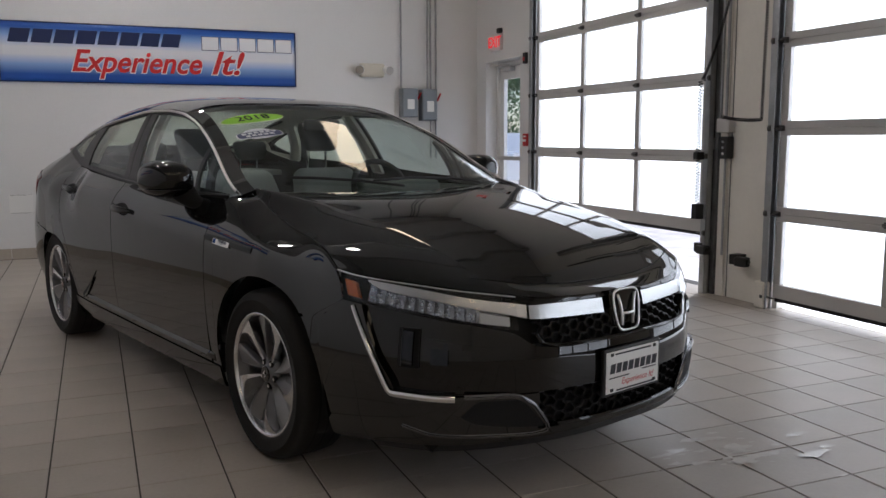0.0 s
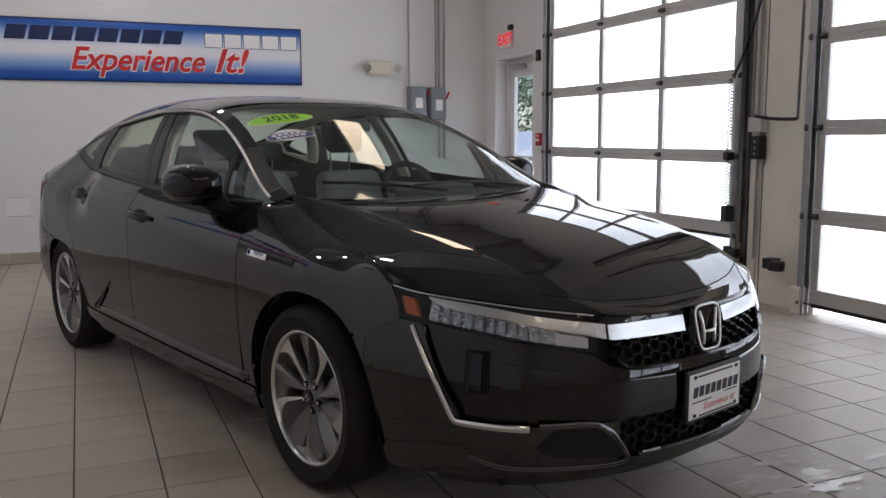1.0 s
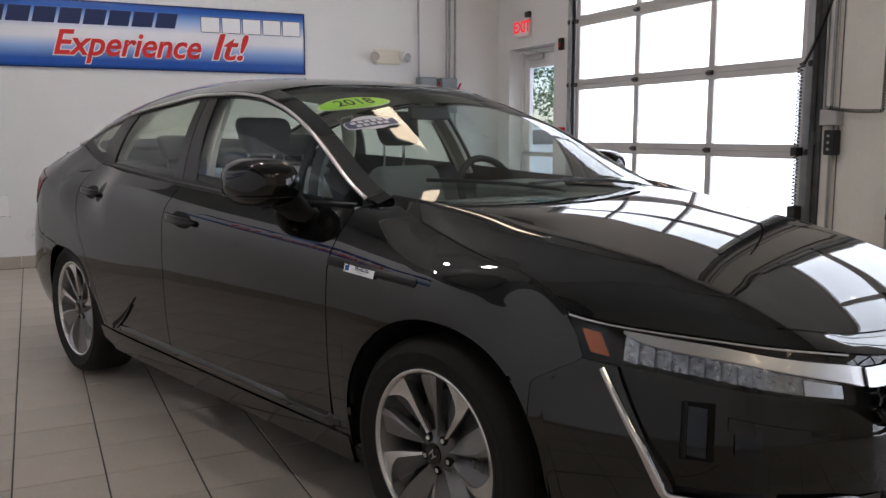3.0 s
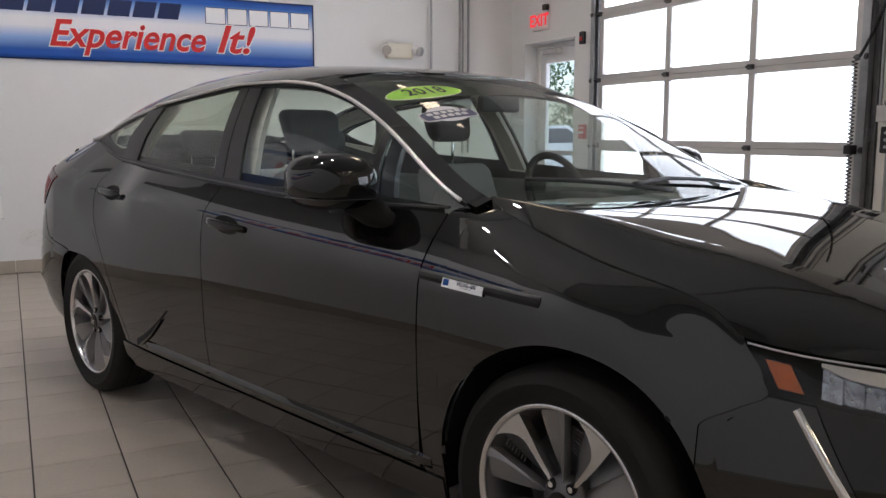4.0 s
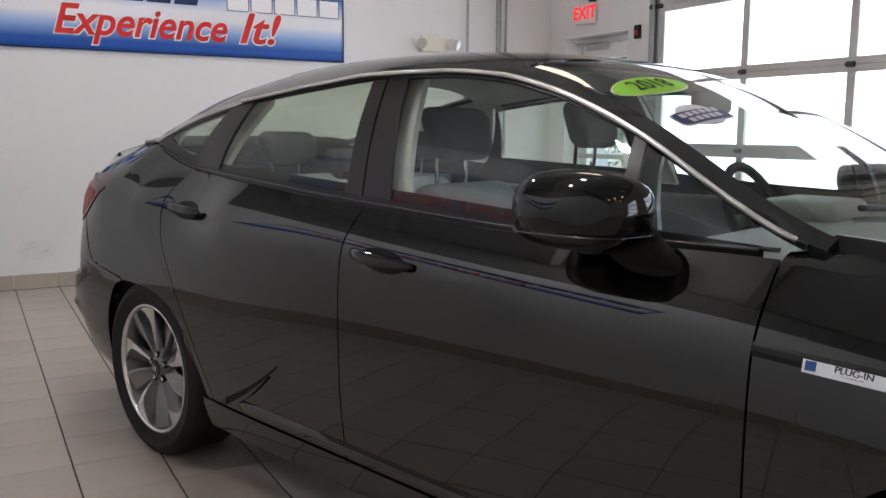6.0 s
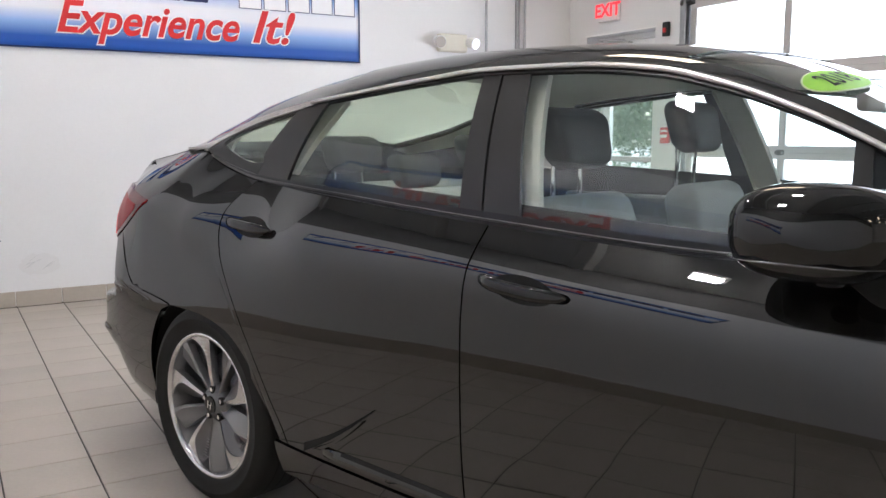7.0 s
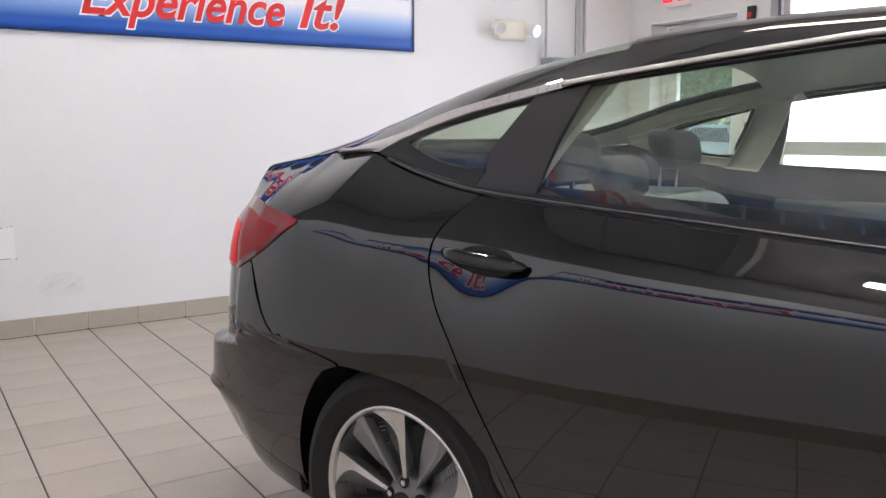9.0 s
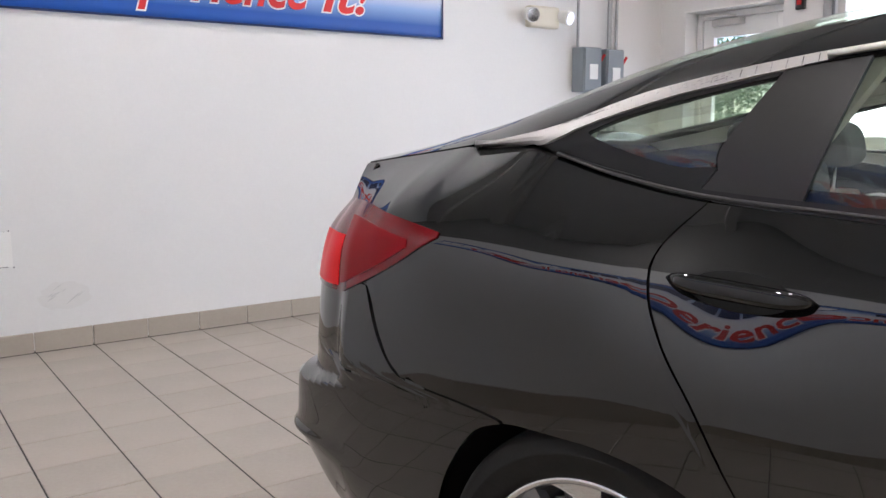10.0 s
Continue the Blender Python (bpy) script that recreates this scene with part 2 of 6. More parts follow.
# east wall: piers and headers around the exit door and the overhead doors
D1 = (5.36, 8.16)          # opening of the first overhead door, along y
D2 = (1.80, 4.60)
D3 = (-2.0, 0.80)
EX = (8.60, 9.50)
HEAD, HEAD2 = 2.92, 2.52
E0, E1 = EAST, EAST + 0.28
piers = [(D1[1], EX[0], 0), (EX[1], NORTH, 0), (D2[1], D1[0], 0), (D3[1], D2[0], 0), (SOUTH, D3[0], 0)]
for i, (a, b, z) in enumerate(piers):
    block("wall_east_pier", (E0, a, z), (E1, b, TOP), M_PILLAR if i in (2, 3) else M_WALL,
          "cream painted pier between the overhead doors" if i in (2, 3) else "white painted wall beside the overhead doors")
for a, b, z in ((D1[0], D1[1], HEAD), (D2[0], D2[1], HEAD2), (D3[0], D3[1], HEAD2), (EX[0], EX[1], 2.16)):
    block("wall_east_header", (E0, a, z), (E1, b, TOP), M_WALL, "white painted wall above an opening")


# ---- floor of square tiles ----
PITCH, GROUT = 0.3066, 0.0058
FLOOR_O, FLOOR_A = (-0.41, 8.289), radians(-0.32)
floor = tagged(part("floor", box((WEST, SOUTH, -0.2), (E1, NORTH, -0.004)), M_GROUT, None), "beige square ceramic floor tiles with dark grout", "floor", "", "structure")


def tile_data(dx, dy, lift):
    """One tile with a small chamfer, centred on its place."""
    c = 0.0025
    h, g = PITCH / 2 - GROUT / 2, PITCH / 2 - GROUT / 4
    top = [(-h + c, -g + c, lift), (h - c, -g + c, lift), (h - c, g - c, lift), (-h + c, g - c, lift)]
    low = [(-h, -g, -0.0025), (h, -g, -0.0025), (h, g, -0.0025), (-h, g, -0.0025)]
    vs = [(x + dx, y + dy, z) for x, y, z in top + low]
    return vs, [(0, 1, 2, 3), (4, 5, 1, 0), (5, 6, 2, 1), (6, 7, 3, 2), (7, 4, 0, 3)]


def lay_floor():
    vs0, fs0 = tile_data(0, 0, 0.0)
    me = bpy.data.meshes.new("tile")
    me.from_pydata(vs0, [], fs0)
    me.materials.append(M_TILE)
    rest_v, rest_f = [], []
    turn = Matrix.Rotation(FLOOR_A, 4, "Z")
    base = Matrix.Translation((FLOOR_O[0], FLOOR_O[1], 0)) @ turn
    for i in range(-22, 17):
        for j in range(-48, 6):
            p = base @ Vector(((i + 0.5) * PITCH, (j + 0.5) * PITCH, 0))
            if not (WEST - 0.14 < p.x < EAST + 0.2 and SOUTH + 0.1 < p.y < NORTH - 0.1):
                if not (NORTH - 0.1 <= p.y < NORTH + 0.1 and WEST < p.x < EAST):
                    continue
            near = (-1.7 < p.x < 0.25 and 3.3 < p.y < 9.8) or (1.6 < p.x < 4.3 and 1.7 < p.y < 5.6)
            lift = random.uniform(-0.0004, 0.0006)
            if near:
                ob = new("tile", me)
                ob.parent = floor
                ob.matrix_basis = Matrix.Translation((p.x, p.y, lift)) @ turn
            else:
                n = len(rest_v)
                vs, fs = tile_data((i + 0.5) * PITCH, (j + 0.5) * PITCH, lift)
                rest_v += [base @ Vector(v) for v in vs]
                rest_f += [tuple(n + k for k in f) for f in fs]
    ob = mesh_object("tiles", rest_v, rest_f, M_TILE, floor, smooth=False)
    tagged(ob, kind="stuff")


def overhead_door(name, y0, y1, z0, columns, sections, label):
    """A sectional overhead door: aluminium rails and stiles round clear panes, with hinges and rollers."""
    x = EAST - 0.05
    door = empty(name, Matrix.Identity(4), label, "garage door", "overhead doors", "structure")
    H = 0.608
    wide = (y1 - y0 - 0.02) / columns
    for s in range(sections):
        a = z0 + s * H
        low = 0.10 if s == 0 else 0.052
        high = 0.052
        part("rail", box((x, y0, a + 0.0003), (x + 0.045, y1, a + low), 0.003), M_ALU, door)
        part("rail", box((x, y0, a + H - high), (x + 0.045, y1, a + H - 0.0003), 0.003), M_ALU, door)
        for c in range(columns + 1):
            yc = y0 + 0.01 + c * wide
            w = 0.05 if c in (0, columns) else 0.032
            lo, hi = max(yc - w, y0), min(yc + w, y1)
            part("stile", box((x + 0.004, lo, a + low), (x + 0.041, hi, a + H - high), 0.003), M_ALU, door)
            if c < columns:
                gl = part("pane", box((x + 0.020, yc + 0.03, a + low - 0.004), (x + 0.026, yc + wide - 0.03, a + H - high + 0.004)), M_DOORGLASS, door)
                gl.visible_shadow = False
            if s:
                hb = box((x - 0.012, yc - 0.035, a - 0.02), (x, yc + 0.035, a + 0.02), 0.004)
                add_rod(hb, (x - 0.02, yc - 0.03, a), (x - 0.02, yc + 0.03, a), 0.011, 10)
                part("hinge", hb, M_HINGE, door)
    for yy, sg in ((y0, -1), (y1, 1)):
        for s in range(sections + 1):
            a = z0 + s * H
            rb = rod((x - 0.03, yy - sg * 0.04, a), (x - 0.03, yy + sg * 0.07, a), 0.007, 8)
            add_rod(rb, (x - 0.03, yy + sg * 0.05, a), (x - 0.03, yy + sg * 0.075, a), 0.024, 14)
            part("roller", rb, M_HINGE, door)
    seal = box((x + 0.01, y0, z0 - 0.03), (x + 0.035, y1, z0 + 0.002), 0.008)
    part("bottom_seal", seal, M_RUBBER, door)
    return door


def door_track(y, sign):
    """A vertical steel roller track with its angle and brackets."""
    t = empty("door_track", Matrix.Identity(4), "galvanised steel roller track beside an overhead door", "door track", "door tracks", "structure")
    x = EAST - 0.09
    b = box((x, y, 0.0), (x + 0.004, y + sign * 0.06, 2.9))
    add_box(b, (x, y + sign * 0.056, 0.0), (x + 0.05, y + sign * 0.06, 2.9))
    add_box(b, (x + 0.046, y, 0.0), (x + 0.05, y + sign * 0.06, 2.9))
    part("channel", b, M_STEEL, t)
    part("angle", box((x + 0.05, y + sign * 0.03, 0.0), (EAST - 0.001, y + sign * 0.036, 2.9)), M_STEEL, t)
    for z in (0.35, 1.15, 1.95, 2.7):
        part("bracket", box((x + 0.02, y + sign * 0.061, z), (EAST - 0.002, y + sign * 0.067, z + 0.09), 0.002), M_STEEL, t)


overhead_door("door_1", D1[0] + 0.01, D1[1] - 0.01, 0.488, 3, 4, "glazed aluminium overhead door, raised a little off the floor")
overhead_door("door_2", D2[0] + 0.01, D2[1] - 0.01, 0.09, 3, 4, "glazed aluminium overhead door, closed")
overhead_door("door_3", D3[0] + 0.01, D3[1] - 0.01, 0.09, 3, 4, "glazed aluminium overhead door, closed")
for y, sg in ((D1[0] - 0.01, -1), (D1[1] + 0.01, 1), (D2[0] - 0.01, -1), (D2[1] + 0.01, 1)):
    door_track(y, sg)

for a, b, z, top in ((D1[0], D1[1], 0.49, HEAD), (D2[0], D2[1], 0.0, HEAD2), (D3[0], D3[1], 0.0, HEAD2)):
    block("backdrop", (EAST + 0.06, a + 0.002, z), (EAST + 0.07, b - 0.002, top - 0.002), M_DAY, "plain white overcast daylight outside an overhead door", "backdrop")

block("baseboard", (WEST, NORTH - 0.012, 0), (EAST, NORTH, 0.012), M_GROUT, "beige tile skirting along the white wall", "baseboard")
skirt = bpy.data.objects["baseboard"]

block("baseboard", (WEST, SOUTH, 0), (WEST + 0.012, NORTH - 0.02, 0.112), M_BASE, "beige tile skirting along the opposite white wall", "baseboard")


def skirting():
    me = bpy.data.meshes.new("skirting_tile")
    bm = box((-PITCH / 2 + 0.002, -0.012, 0.0), (PITCH / 2 - 0.002, 0.0, 0.112), 0.002)
    bm.to_mesh(me)
    bm.free()
    me.materials.append(M_BASE)
    for i in range(-20, 15):
        x = -0.41 + (i + 0.5) * PITCH
        if WEST + 0.15 < x < EAST - 0.1:
            ob = new("skirting_tile", me)
            ob.parent = skirt
            ob.matrix_basis = Matrix.Translation((x, NORTH - 0.001, 0.003))


skirting()
lay_floor()


# ---- banner on the wall ----
def banner(at, label):
    """The sheet hangs in the plane y = 0 and faces -y; its lower left corner is the origin."""
    x0, x1, z0, z1 = -1.02, 2.03, 1.835, 2.45
    y = 0.0
    th = empty("wall_banner", at, label, "banner", "dealer banners")
    m = bpy.data.materials.new("banner print")
    m.use_nodes = True
    nt = m.node_tree
    p = nt.nodes["Principled BSDF"]
    socket(p, "Roughness").default_value = 0.4
    co, sep, ramp = nt.nodes.new("ShaderNodeTexCoord"), nt.nodes.new("ShaderNodeSeparateXYZ"), nt.nodes.new("ShaderNodeValToRGB")
    nt.links.new(co.outputs["Generated"], sep.inputs[0])
    nt.links.new(sep.outputs[2], ramp.inputs[0])
    nt.links.new(ramp.outputs[0], socket(p, "Base Color"))
    blue, pale, white = (0.012, 0.085, 0.40, 1), (0.25, 0.40, 0.72, 1), (0.78, 0.79, 0.84, 1)
    e = ramp.color_ramp.elements
    e[0].position, e[0].color, e[1].position, e[1].color = 0.0, blue, 1.0, (0.012, 0.075, 0.36, 1)
    for pos, c in ((0.14, blue), (0.30, pale), (0.46, white), (0.58, white), (0.78, pale), (0.90, (0.02, 0.11, 0.46, 1))):
        el = e.new(pos)
        el.color = c
    nx, nz = 60, 12
    vs = [(x0 + (x1 - x0) * i / nx, y + 0.004 * math.sin(i * 0.5) * (j / nz - 0.5) - 0.002, z0 + (z1 - z0) * j / nz) for i in range(nx + 1) for j in range(nz + 1)]
    fs = [(i * (nz + 1) + j, (i + 1) * (nz + 1) + j, (i + 1) * (nz + 1) + j + 1, i * (nz + 1) + j + 1) for i in range(nx) for j in range(nz)]
    sheet = mesh_object("sheet", vs, fs, m, th)
    mod = sheet.modifiers.new("thick", "SOLIDIFY")
    mod.thickness, mod.offset = 0.0015, 1
    navy = surface("navy print", (0.008, 0.02, 0.09), 0.4)
    red = surface("red print", (0.62, 0.02, 0.02), 0.4)
    wht = surface("white print", (0.85, 0.85, 0.87), 0.4)
    edge = box((x0, y - 0.008, z1 - 0.012), (x1, y - 0.006, z1))
    add_box(edge, (x0, y - 0.008, z0), (x1, y - 0.006, z0 + 0.012))
    add_box(edge, (x0, y - 0.008, z0), (x0 + 0.012, y - 0.006, z1))
    add_box(edge, (x1 - 0.012, y - 0.008, z0), (x1, y - 0.006, z1))
    part("border", edge, navy, th)

    def slanted(name, xa, xb, za, zb, mat, lean, dy):
        k = lean
        vs = [(xa, dy, za), (xb, dy, za), (xb + k, dy, zb), (xa + k, dy, zb)]
        vs += [(a, b + 0.001, c) for a, b, c in vs]
        return mesh_object(name, vs, [(0, 1, 2, 3), (7, 6, 5, 4), (0, 4, 5, 1), (1, 5, 6, 2), (2, 6, 7, 3), (3, 7, 4, 0)], mat, th, smooth=False)

    # the dealer's two names as plain bars, the first dark and slanted, the second white
    for i in range(8):
        xa = -0.93 + i * 0.212
        slanted("bar", xa, xa + 0.185, 2.235, 2.375, navy, 0.035, y - 0.008)
    for i in range(5):
        xa = 0.99 + i * 0.203
        slanted("bar", xa - 0.006, xa + 0.181, 2.214, 2.366, navy, 0.0, y - 0.0075)
        slanted("bar", xa, xa + 0.175, 2.22, 2.36, wht, 0.0, y - 0.0085)
    turn = pose(0, 0, 0, 90, 0, 0)
    for text, xc, size, lift, wide in (("Experience", 0.305, 0.315, 0, 0.93), ("It!", 1.235, 0.35, 0.012, 1.12)):
        at = Matrix.Translation((xc, y - 0.009, 2.055 + lift)) @ turn
        at = at @ Matrix.Diagonal((wide, 1.0, 1.0, 1.0))
        writing("letters", text, size, wht, at, th, 0.0006, 0.30, bold=0.016)
        at = Matrix.Translation((xc, y - 0.011, 2.055 + lift)) @ turn
        at = at @ Matrix.Diagonal((wide, 1.0, 1.0, 1.0))
        writing("letters", text, size, red, at, th, 0.0006, 0.30, bold=0.0065)


banner(Matrix.Translation((0, NORTH - 0.012, 0)), "blue and white vinyl wall banner with a red slogan")
banner(Matrix.Translation((WEST + 0.012, 5.4, 0.19)) @ pose(0, 0, 0, 0, 0, 90), "blue and white vinyl banner with a red slogan, opposite wall")


# ---- things on the walls ----
def emergency_light():
    th = empty("emergency_light", Matrix.Translation((2.94, NORTH - 0.002, 2.045)), "cream plastic emergency light with two lamp heads on the wall", "emergency light")
    part("housing", box((-0.15, -0.075, -0.075), (0.15, 0, 0.085), 0.02, 3), M_CREAM, th)
    for x in (-0.165, 0.165):
        head = rod((x, -0.06, 0.02), (x * 1.12, -0.14, 0.0), 0.045, 20, 0.055)
        part("lamp_head", head, M_WHITE, th)
        part("lens", rod((x * 1.12, -0.139, 0.0), (x * 1.135, -0.15, -0.003), 0.05, 20), M_CHROME, th)


emergency_light()


def disconnect(x, z0, w, h, tall):
    th = empty("disconnect_switch", Matrix.Translation((x, NORTH - 0.002, z0)), "grey steel disconnect switch box with a red handle on the wall", "switch box", "disconnect switches")
    part("cabinet", box((0, -0.13, 0), (w, 0, h), 0.006), M_GREYBOX, th)
    part("cover", box((0.008, -0.142, 0.01), (w - 0.008, -0.131, h - 0.01), 0.004), M_GREYBOX, th)
    part("label_plate", box((w * 0.3, -0.1445, h * 0.28), (w * 0.75, -0.1425, h * 0.62), 0.001), M_WHITE, th, "white printed label")
    hb = rod((w + 0.0, -0.08, h * 0.66), (w + 0.025, -0.08, h * 0.66), 0.012)
    add_rod(hb, (w + 0.02, -0.08, h * 0.64), (w + 0.045, -0.12, h * 0.86), 0.011)
    part("handle", hb, M_RED, th, "red switch handle")
    part("conduit", rod((tall, -0.05, h - 0.002), (tall, -0.05, TOP - z0 - 0.005), 0.012, 12), M_STEEL, th)
    return th


disconnect(3.29, 1.50, 0.20, 0.345, 0.015)
disconnect(3.545, 1.46, 0.20, 0.38, 0.10)
for x in (3.70, 3.77):
    c = part("conduit", rod((x, NORTH - 0.02, 1.0), (x, NORTH - 0.02, TOP - 0.004), 0.012, 12), M_STEEL, None)
    tagged(c, "thin grey electrical conduit running up the white wall", "conduit", "conduits")


# ---- ceiling lights, some of them added out of view as fill ----
M_TUBE = glow("warm lamp diffuser", (1.0, 0.79, 0.52), 3.3)


M_HIGHBAY = glow("high-bay diffuser", (1.0, 0.91, 0.79), 126.0)


def ceiling_light(x, y, length, w=0.16):
    th = empty("ceiling_light", Matrix.Translation((x, y, 4.40)), "warm white ceiling light on two rods, out of view, mostly added fill", "ceiling light", "ceiling lights")
    part("housing", box((-w, -length / 2, 0.03), (w, length / 2, 0.09), 0.01), M_WHITE, th)
    part("diffuser", box((-w + 0.02, -length / 2 + 0.02, 0.0), (w - 0.02, length / 2 - 0.02, 0.029), 0.008), M_TUBE, th)
    for yy in (-length / 2 + 0.3, length / 2 - 0.3):
        part("rod", rod((0, yy, 0.09), (0, yy, 0.199), 0.006, 8), M_STEEL, th)


def high_bay(x, y):
    """A small strong square lamp on a short stem."""
    th = empty("high_bay_lamp", Matrix.Translation((x, y, 4.36)), "small square high-bay lamp hung below the joists", "ceiling light", "high-bay lamps")
    part("housing", box((-0.11, -0.11, 0.03), (0.11, 0.11, 0.12), 0.02, 2), M_WHITE, th)
    part("diffuser", box((-0.09, -0.09, 0.0), (0.09, 0.09, 0.029), 0.01), M_HIGHBAY, th)
    part("stem", rod((0, 0, 0.12), (0, 0, 0.239), 0.012, 10), M_STEEL, th)


# first lamp mirrors in the bonnet; the five southern ones are added unseen fill
for lx, ly in ((2.65, 7.15), (2.65, -1.0), (0.3, -1.6), (-1.7, -2.4), (2.65, -4.2), (0.3, -4.4)):
    ceiling_light(lx, ly, 1.4, 0.21)
for hx, hy in ((-1.62, 5.1), (0.1, 5.2), (0.1, 8.3)):
    high_bay(hx, hy)

# ceiling joists
for k in range(10):
    j = part("joist", box((WEST, SOUTH + 0.7 + 1.6 * k, TOP - 0.18), (EAST + 0.2, SOUTH + 0.82 + 1.6 * k, TOP - 0.001), 0.004), M_CEIL, None)
    tagged(j, "pale grey steel ceiling joist", "joist", "ceiling joists", "structure")


# ---- exit door in its reveal ----
def exit_door():
    th = empty("door_4", Matrix.Identity(4), "closed glazed white exit door with a push bar and closer", "door", "", "structure")
    x0, x1 = EAST + 0.17, EAST + 0.23
    y0, y1, top = EX[0] + 0.003, EX[1] - 0.003, 2.155
    f = box((x0 - 0.02, y0, 0), (x1 + 0.02, y0 + 0.05, top), 0.003)
    add_box(f, (x0 - 0.02, y1 - 0.05, 0), (x1 + 0.02, y1, top), 0.003)
    add_box(f, (x0 - 0.02, y0 + 0.05, top - 0.05), (x1 + 0.02, y1 - 0.05, top), 0.003)
    part("door_frame", f, M_WHITE, th)
    d0, d1 = y0 + 0.055, y1 - 0.055
    leaf = box((x0, d0, 0.01), (x1 - 0.01, d0 + 0.10, top - 0.055), 0.003)
    add_box(leaf, (x0, d1 - 0.10, 0.01), (x1 - 0.01, d1, top - 0.055), 0.003)
    add_box(leaf, (x0, d0 + 0.10, top - 0.20), (x1 - 0.01, d1 - 0.10, top - 0.055), 0.003)
    add_box(leaf, (x0, d0 + 0.10, 0.01), (x1 - 0.01, d1 - 0.10, 0.26), 0.003)
    part("door_leaf", leaf, M_WHITE, th)
    g = part("pane", box((x0 + 0.02, d0 + 0.09, 0.25), (x0 + 0.026, d1 - 0.09, top - 0.19)), M_DOORGLASS, th)
    g.visible_shadow = False
    bar = box((x0 - 0.06, d0 + 0.04, 0.98), (x0 - 0.03, d1 - 0.04, 1.03), 0.008)
    for yy in (d0 + 0.06, d1 - 0.09):
        add_box(bar, (x0 - 0.035, yy, 0.985), (x0 - 0.001, yy + 0.03, 1.025), 0.003)
    part("push_bar", bar, M_ALU, th)
    part("door_closer", box((x0 - 0.07, d1 - 0.40, top - 0.115), (x0 - 0.001, d1 - 0.12, top - 0.06), 0.008), M_ALU, th)
    arm = rod((x0 - 0.06, d1 - 0.35, top - 0.045), (x0 - 0.22, d1 - 0.16, top - 0.045), 0.008, 8)
    add_rod(arm, (x0 - 0.22, d1 - 0.16, top - 0.045), (x0 - 0.05, d1 - 0.03, top - 0.035), 0.008, 8)
    part("closer_arm", arm, M_ALU, th)
    return th


exit_door()
block("trim", (E0 - 0.006, EX[0] - 0.01, 2.16), (E0 - 0.0005, EX[1] + 0.01, 2.172), M_WHITE, "thin white bead above the exit door", "trim")


def exit_sign():
    th = empty("exit_sign", Matrix.Translation((EAST - 0.002, 9.17, 2.37)), "lit red and white exit sign fixed to the wall", "exit sign")
    part("mount", box((-0.05, -0.13, 0.10), (0, -0.05, 0.16), 0.01), M_BLACK, th)
    part("housing", box((-0.045, -0.135, -0.095), (0, 0.135, 0.095), 0.008), M_SIGNRED, th)
    writing("letters", "EXIT", 0.165, M_SIGNGLOW, Matrix.Translation((-0.047, 0.0, 0.0)) @ pose(0, 0, 0, 90, 0, -90), th, 0.0015, bold=0.004)


M_SIGNRED = surface("pale pink sign face", (0.80, 0.74, 0.73), 0.4, vary=0.04)
M_SIGNGLOW = glow("red sign letters", (1.0, 0.03, 0.04), 0.35)
exit_sign()


def alarm():
    th = empty("fire_alarm_pull", Matrix.Translation((EAST - 0.002, 8.42, 1.225)), "red fire alarm pull station on the white wall", "alarm")
    part("body", box((-0.035, -0.05, -0.07), (0, 0.05, 0.07), 0.006), M_RED, th)
    part("pull_bar", box((-0.045, -0.035, -0.02), (-0.034, 0.035, 0.005), 0.003), M_WHITE, th)
    part("bar", box((-0.0365, -0.035, 0.03), (-0.0352, 0.035, 0.045)), M_WHITE, th)


alarm()
th = empty("door_alarm", Matrix.Translation((EAST - 0.002, 8.45, 2.13)), "small dark strobe unit on the wall above the alarm", "strobe")
part("body", box((-0.035, -0.035, -0.06), (0, 0.035, 0.06), 0.006), M_BLACK, th)
part("lens", box((-0.045, -0.02, -0.03), (-0.034, 0.02, 0.01), 0.006), M_RED, th)


M_JAMB = surface("weathered jamb steel", (0.16, 0.16, 0.16), 0.5, metal=0.6, vary=0.35, grain=30, spread=6)


